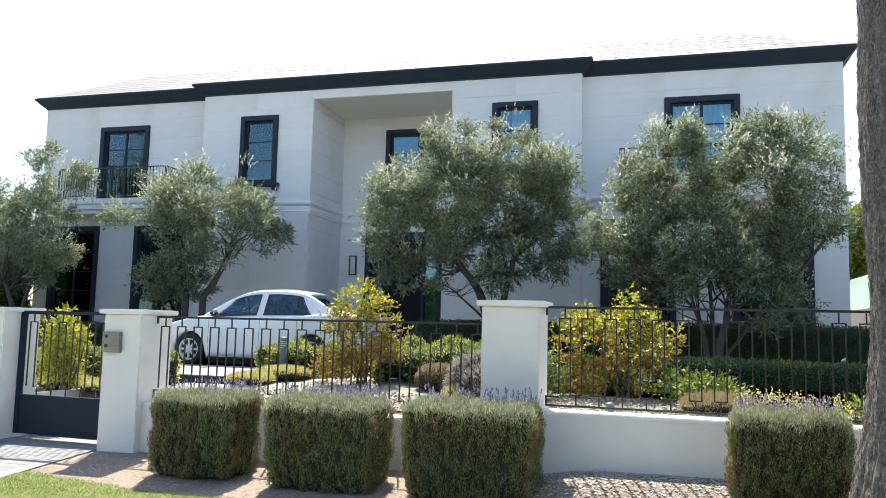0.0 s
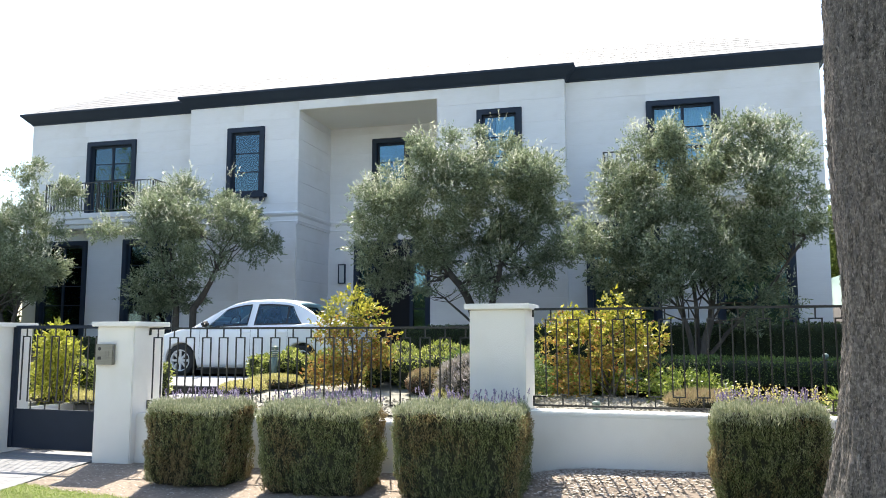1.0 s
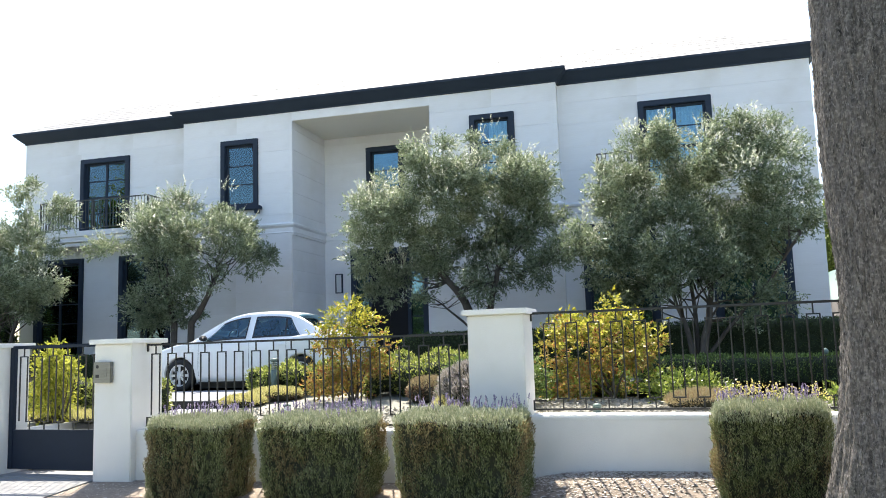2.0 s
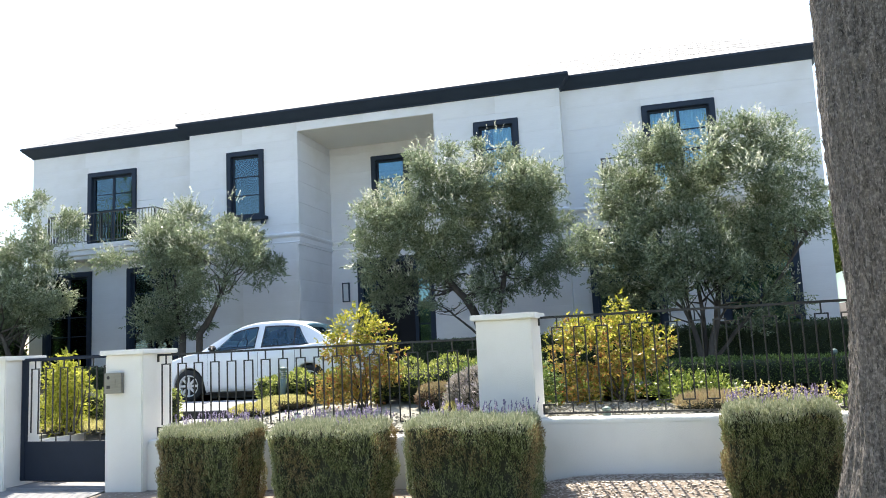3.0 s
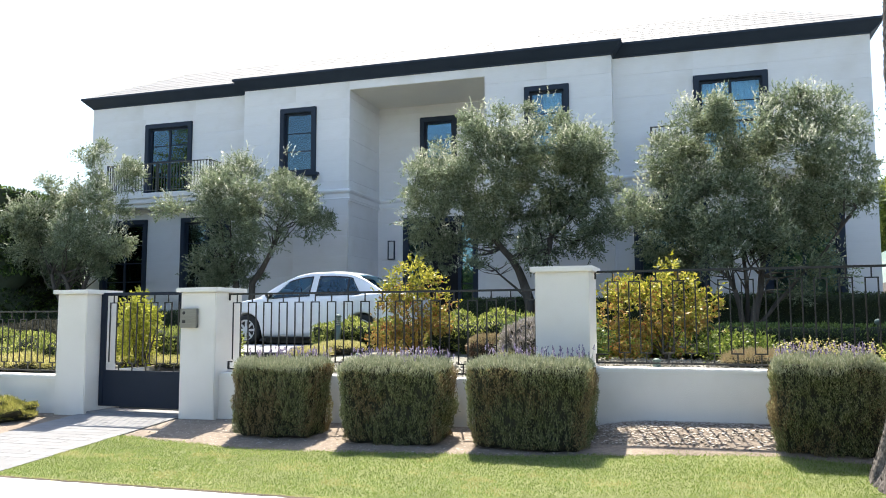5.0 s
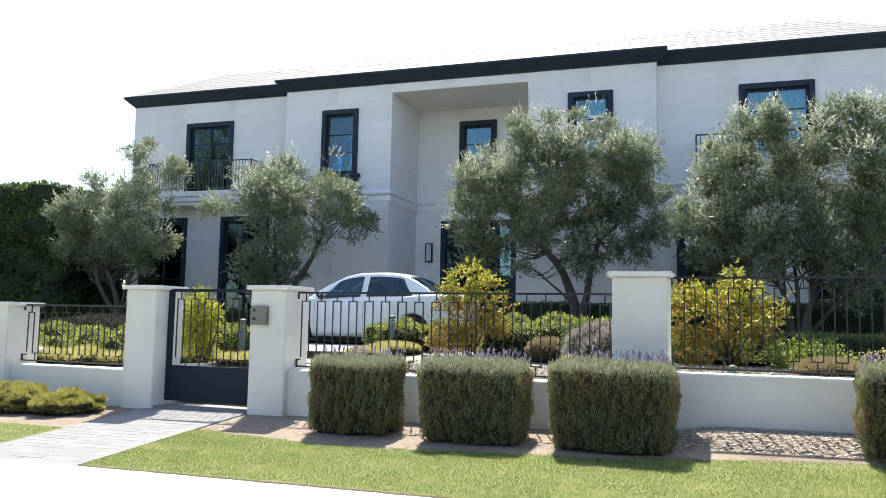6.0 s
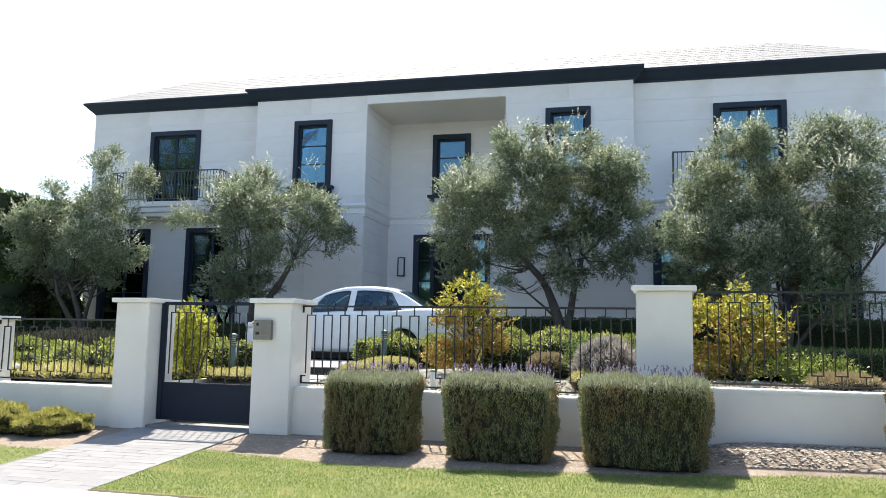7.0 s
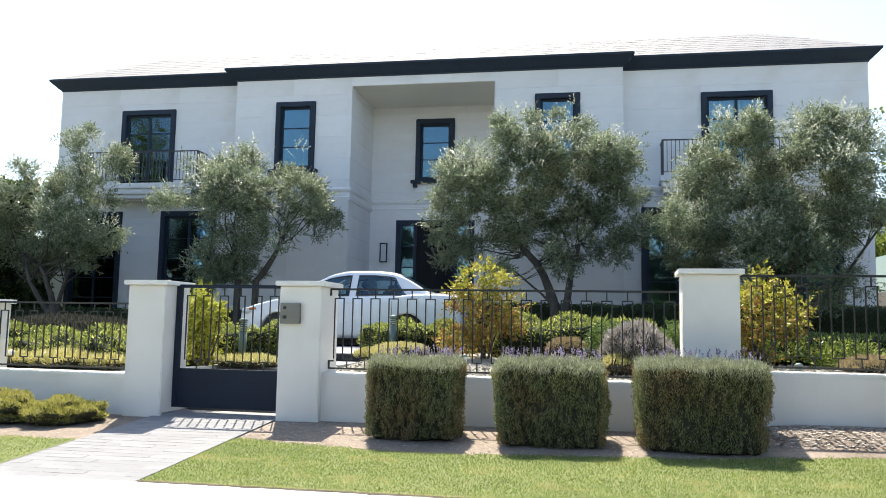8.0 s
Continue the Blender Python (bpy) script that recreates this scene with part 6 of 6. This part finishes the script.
broadleaf((9.5, -20.5), [(9.0, -20.5, 6.4, 3.4, 2.4, 2.4), (12.6, -20.5, 6.0, 3.0, 2.2, 2.2), (5.6, -20.5, 5.4, 2.6, 2.0, 2.0), (10.2, -20.5, 8.2, 2.4, 2.0, 1.6)], 3.6, 0.3, 113, 2600, (0.26, 0.13), "round-headed broadleaf garden tree across the road", M_BROAD)
broadleaf((-45, -21), [(-45, -21, 14.5, 5, 3.5, 4.0), (-41.0, -21, 13.0, 3.5, 3.0, 3.0), (-49.5, -21, 13.0, 4.0, 3.0, 3.5), (-44, -21, 18.0, 4.0, 3.0, 2.6)], 10.0, 0.4, 112, 2600, (0.24, 0.11), "tall broadleaf street tree across the road", M_BROAD)
# wooded slope beyond the neighbour, with a pale wall climbing it
SLOPE = lambda y: 4.4 + 0.22 * (y - 45)
bm = bmesh.new()
rows = [[bm.verts.new((x, y, SLOPE(y) + 0.25 * noise.noise(Vector((x * 0.3, y * 0.3, 0))) if y > 44.5 else 0.5)) for x in range(7, 62, 3)] for y in (44.4, 45, 48, 51, 54, 58, 62, 66, 75)]
for r0, r1 in zip(rows, rows[1:]):
    for k in range(len(r0) - 1):
        bm.faces.new((r0[k], r0[k + 1], r1[k + 1], r1[k]))
tagged(part("hillside", bm, M_EARTH), "green hillside rising beyond the neighbouring garden", "ground", kind="structure")
fw = boxed((11.0, 24.0, 50.0, 50.3, 4.6, 7.1), bevel=0.02)
for q in fw.verts:
    q.co.z += 0.23 * (q.co.x - 11.0)
hw = thing("hillside_wall", None, "pale plastered garden wall climbing the hillside", "wall")
part("wall_body", fw, M_PLASTER, hw)
for i, (x, y, z, rx, rz) in enumerate(((12.6, 46.2, 5.75, 1.5, 1.0), (15.2, 46.5, 6.0, 1.6, 1.1), (12.4, 53, 7.6, 1.6, 1.0), (14.6, 53.5, 7.9, 1.7, 1.05), (17.5, 54, 8.4, 2.0, 1.3))):
    shrub("distant_shrub", [(x, y, z, rx, 1.2, rz), (x + 0.5 * rx, y, z + 0.2, 0.6 * rx, 1.0, rz * 0.9), (x, y, z - 0.8, rx, 1.2, 0.8)], M_BROAD, 121 + i, 950, (0.24, 0.12), "rounded green shrubbery on the far slope", per=8, length=0.4, stems=3, gap=-0.8, group="far shrubbery")
for i, (x, y, h) in enumerate(((17.6, 60, 2.9), (19.4, 61, 2.4), (23.0, 62, 2.9))):
    rs = np.random.RandomState(140 + i)
    t = thing("cypress", Matrix.Translation((x, y, SLOPE(y) - 0.1)), "slim dark cypress on the far slope", "tree", "far cypresses")
    bm = bmesh.new()
    tube(bm, [Vector((0, 0, 0)), Vector((0, 0, h - 0.5))], [0.15, 0.05], 6)
    part("trunk", bm, M_OLIVE_BARK, t)
    p, d = in_blobs([(0, 0, h / 2 + 0.2, 0.45, 0.45, h / 2)], 900, rs, 2.5)
    P, A = sprays(p, d, 5, 0.4, 0.3, rs, 1.4)
    leaf_part("crown", t, blades("crown", P, A, 0.2, 0.09, rs), M_FICUS)

# ---- garden lamps ----


def bollard_lamp(x, y, h, label):
    z = ground_z(x, y) - 0.02
    b = thing("bollard_lamp", Matrix.Translation((x, y, z)), label, "garden lamp", "bollard lamps")
    part("post", lathe_one([(0.062, 0), (0.062, h - 0.2)], 20), M_BOLLARD, b, smooth=True)
    part("light_core", lathe_one([(0.042, h - 0.2), (0.042, h - 0.05)], 20), M_FROST, b, "frosted glass core", True)
    me = mesh_of(lathe_one([(0.05, 0.0), (0.066, -0.012), (0.066, -0.018), (0.05, -0.006)], 20), "louvre")
    me.materials.append(M_BOLLARD)
    for k in range(4):
        part("louvre", me, None, b, m=Matrix.Translation((0, 0, h - 0.165 + k * 0.036)))
    part("dome", lathe_one([(0.066, h - 0.05), (0.064, h - 0.03), (0.045, h - 0.008), (0.012, h)], 20), M_BOLLARD, b, "domed lamp cap", True)


bollard_lamp(-6.88, 12.95, 0.66, "verdigris metal bollard lamp with louvred head beside the hedge")
bollard_lamp(-8.85, 11.05, 0.74, "verdigris metal bollard lamp inside the gate")
for x, y, zc in ((-12.1, 10.0, 0.70), (-11.6, 10.1, 0.68), (2.14, 13.6, 1.27)):
    z = ground_z(x, y)
    b = thing("spot_lamp", Matrix.Translation((x, y, z - 0.02)), "small round grey garden spotlight on a stake", "garden lamp", "garden spotlights")
    part("stake", lathe_one([(0.01, 0), (0.01, zc - z)], 10), M_IRON, b, "thin dark stake")
    bm = bmesh.new()
    bmesh.ops.create_uvsphere(bm, u_segments=18, v_segments=10, radius=0.05, matrix=Matrix.Translation((0, 0, zc - z + 0.05)))
    part("lamp_head", bm, M_BOLLARD if x > 0 else M_FROST, b, "rounded lamp head", True)

# ---- grass and chips ----


def grass(name, u0, u1, n, seed, label):
    """Mown turf in two mixed tones, lush and sun-dried, with a ragged edge over the pavement."""
    rs = np.random.RandomState(seed)
    u, v = rs.uniform(u0, u1, n), rs.uniform(-3.05, -0.75, n)
    e = np.array([bed_edge(a) for a in u])
    ok = v < e + 0.03 + rs.normal(size=n) * 0.03
    ok &= v > -3.0 - 0.03 * np.array([noise.noise(Vector((a * 7, 0, 5))) for a in u]) - 0.015 * rs.uniform(0, 1, n)
    u, v = u[ok], v[ok]
    z = np.array([front_z(a, max(b, -2.999)) for a, b in zip(u, v)]) + 0.012
    P = np.stack((u, v, z), axis=1)
    patch = np.array([1.1 * noise.noise(Vector((a * 1.3, b * 2.2, 0))) + 0.7 * noise.noise(Vector((a * 4.5, b * 8, 2))) + 0.35 * noise.noise(Vector((a * 14, b * 22, 5))) for a, b in zip(u, v)])
    A = rs.normal(size=P.shape) * 0.6 + np.array((0, 0, 1.0))
    L = rs.uniform(0.012, 0.032, len(P)) * (1 + 0.35 * patch)
    W = rs.uniform(0.0028, 0.005, len(P))
    dry = (patch + rs.normal(size=len(P)) * 0.22 > 0.52) | ((v < -2.93) & (rs.uniform(0, 1, len(P)) < 0.7))
    t = thing(name, FENCE, label, "grass", kind="stuff")
    deep = ~dry & (patch + rs.normal(size=len(P)) * 0.16 < -0.1)
    mid = ~dry & ~deep
    leaf_part("green_turf", t, blades("green_turf", P[mid], A[mid], L[mid], W[mid], rs), M_GRASS)
    leaf_part("deep_green_turf", t, blades("deep_green_turf", P[deep], A[deep], L[deep], W[deep], rs), M_GRASS_DEEP)
    leaf_part("dry_turf", t, blades("dry_turf", P[dry], A[dry], L[dry], W[dry], rs), M_GRASS_DRY)


grass("grass", 0.03, 10.0, 220000, 151, "short sunlit mown grass between pavement and bed")
grass("grass", -9.0, -1.8, 90000, 152, "short mown grass beside the entrance path")


def chips(name, u0, u1, v0, v1, n, seed, size, label):
    rs = np.random.RandomState(seed)
    u, v = rs.uniform(u0, u1, n), rs.uniform(v0, v1, n)
    z = np.array([front_z(a, b) for a, b in zip(u, v)]) + rs.uniform(0.003, 0.009, n)
    A = rs.normal(size=(n, 3)) * np.array((1, 1, 0.03))
    me = blades(name, np.stack((u, v, z), axis=1), A, rs.uniform(0.4, 1.2, n) * size, rs.uniform(0.25, 0.6, n) * size, rs, 0.02, level=True)
    ob = part(name, me, M_CHIP)
    ob.matrix_basis = FENCE
    tagged(ob, label, "mulch", kind="stuff")


chips("bark_chips", 5.6, 9.5, -0.72, 0.09, 6500, 161, 0.05, "coarse pale bark chips along the wall")
chips("bark_chips", 0.05, 5.8, -1.3, 0.09, 3600, 162, 0.036, "scattered bark chips and leaf litter on the bed")
chips("bark_chips", -9.0, -2.0, -1.3, 0.09, 2000, 163, 0.035, "scattered bark chips and leaf litter on the bed")


def yard_litter(name, u0, u1, v0, v1, n, seed, size, label):
    rs = np.random.RandomState(seed)
    u, v = rs.uniform(u0, u1, n), rs.uniform(v0, v1, n)
    z = np.array([uv_ground(a, b) for a, b in zip(u, v)]) + rs.uniform(-0.012, 0.012, n)
    A = rs.normal(size=(n, 3)) * np.array((1, 1, 0.25))
    ob = part(name, blades(name, np.stack((u, v, z), axis=1), A, rs.uniform(0.4, 1.3, n) * size, rs.uniform(0.25, 0.7, n) * size, rs, 0.15), M_LITTER)
    ob.matrix_basis = FENCE
    tagged(ob, label, "gravel", kind="stuff")


yard_litter("gravel", 0.4, 9.0, 0.22, 2.4, 9000, 164, 0.05, "pale gravel and dry leaf litter behind the low wall")
for (x, y), h in ((to_xy(6.38, 0.45), 0.12), ((-5.14, 9.9), 0.26)):
    stub = thing("ground_lamp", Matrix.Translation((x, y, ground_z(x, y) - 0.02)), "short verdigris metal ground lamp beside the wall", "garden lamp", "ground lamps")
    part("post", lathe_one([(0.045, 0), (0.045, h - 0.01), (0.04, h)], 20), M_BOLLARD if h < 0.2 else M_FROST, stub, smooth=True)
    part("dome", lathe_one([(0.05, h), (0.045, h + 0.02), (0.02, h + 0.035)], 20), M_BOLLARD, stub, smooth=True)


# ---- small pieces of walls and paths ----


def stone_pieces():
    """Limestone slabs in courses on the house front."""
    data = {}

    def slab(parent, x0, x1, y, z0, z1, j=0.002, e=0.0004):
        key = (round(x1 - x0, 3), round(z1 - z0, 3))
        if key not in data:
            me = mesh_of(boxed((e, key[0] - e, 0, 0.02, j, key[1] - j)), "stone_slab")
            me.materials.append(M_STONE)
            data[key] = me
        part("stone_slab", data[key], None, parent, m=Matrix.Translation((x0, y, z0)))

    for name, (wall, x0, x1, y, holes, _) in pieces.items():
        for low, courses in ((True, COURSES_LOW), (False, COURSES_UP)):
            off = 0.055 if low else 0.0
            for r, (z0, z1) in enumerate(zip(courses, courses[1:])):
                xs = sorted({x0, x1, *[min(max(e, x0), x1) for h in holes for e in h[:2]]})
                strips = []
                for a, b in zip(xs, xs[1:]):
                    cuts = [(z0, z1)]
                    for ha, hb, hc, hd in holes:
                        if ha < (a + b) / 2 < hb:
                            cuts = [q for lo, hi in cuts for q in ((lo, min(hi, hc)), (max(lo, hd), hi)) if q[1] - q[0] > 0.004]
                    if strips and strips[-1][2] == cuts:
                        strips[-1][1] = b
                    else:
                        strips.append([a, b, cuts])
                for a, b, cuts in strips:
                    n = max(1, round((b - a) / 2.0))
                    for c, d in cuts:
                        for k in range(n):
                            slab(wall, a + (b - a) * k / n, a + (b - a) * (k + 1) / n, y - off, c, d)
            if low:
                for a, b, c, d in cells(x0, x1, courses[0], courses[-1], holes):
                    part("plinth_backing", boxed((a, b, y - off + 0.012, y + 0.011, c, d)), M_STONE_BACK, wall)


stone_pieces()
# slabs on the sides of the recess
rec = part("recess_cladding", boxed((PORCH_X0 - 0.011, PORCH_X0 - 0.004, MID_Y + 0.36, PORCH_Y, BASE_Z, PORCH_TOP)), M_STONE_BACK, house)
for zs in (COURSES_LOW, COURSES_UP):
    for z0, z1 in zip(zs, zs[1:]):
        part("stone_slab", boxed((PORCH_X0 - 0.004, PORCH_X0 + 0.012, MID_Y + 0.0, PORCH_Y, z0 + 0.004, min(z1, PORCH_TOP) - 0.004)), M_STONE, rec)
        part("stone_slab", boxed((PORCH_X1 - 0.012, PORCH_X1 + 0.012, MID_Y + 0.0, PORCH_Y, z0 + 0.004, min(z1, PORCH_TOP) - 0.004)), M_STONE, rec)

# pavers of the gate path
path_base = sheet("path_bed", [-1.76, -0.9, 0.0], [-3.0, -2, -1, 0, 0.19], front_z, M_PAVER, "entrance path of grey stone pavers", "path", 0.0148)
rnd = random.Random(8)
me = mesh_of(boxed((-0.2145, 0.2145, -0.068, 0.068, -0.02, 0.016), bevel=0.003), "paver")
me.materials.append(M_PAVER)
meh = mesh_of(boxed((-0.105, 0.105, -0.068, 0.068, -0.02, 0.016), bevel=0.003), "paver")
meh.materials.append(M_PAVER)
for r in range(22):
    v = -2.928 + 0.1405 * r
    row = [(-1.64, meh), (-1.3125, me), (-0.875, me), (-0.4375, me), (-0.11, meh)] if r % 2 else [(-1.53, me), (-1.094, me), (-0.656, me), (-0.219, me)]
    for u, mm in row:
        part("paver", mm, None, path_base, m=Matrix.Translation((u, v, front_z(u, v) + rnd.uniform(-0.0012, 0.0012))) @ Matrix.Rotation(0.08, 4, "X") @ Matrix.Rotation(-0.012, 4, "Y"))
part("joint_strip", boxed((-1.755, -0.005, -1.19, -1.165, -0.02, 0.022)), M_MULCH, path_base, "dark soil-filled joint across the path", m=Matrix.Translation((0, 0, front_z(-0.9, -1.18))) @ Matrix.Rotation(-0.012, 4, "Y"))
walkway = thing("pavement", FENCE, "sunlit pale concrete pavement slabs", "pavement", kind="structure")
me = mesh_of(boxed((-0.747, 0.747, -4.7, -3.0, -0.1, 0.0), bevel=0.004), "slab")
me.materials.append(M_WALKWAY)
for k in range(-14, 12):
    part("slab", me, None, walkway, m=Matrix.Translation((1.5 * k, 0, front_z(1.5 * k, -3.1) + 0.02)) @ Matrix.Rotation(-0.012, 4, "Y"))
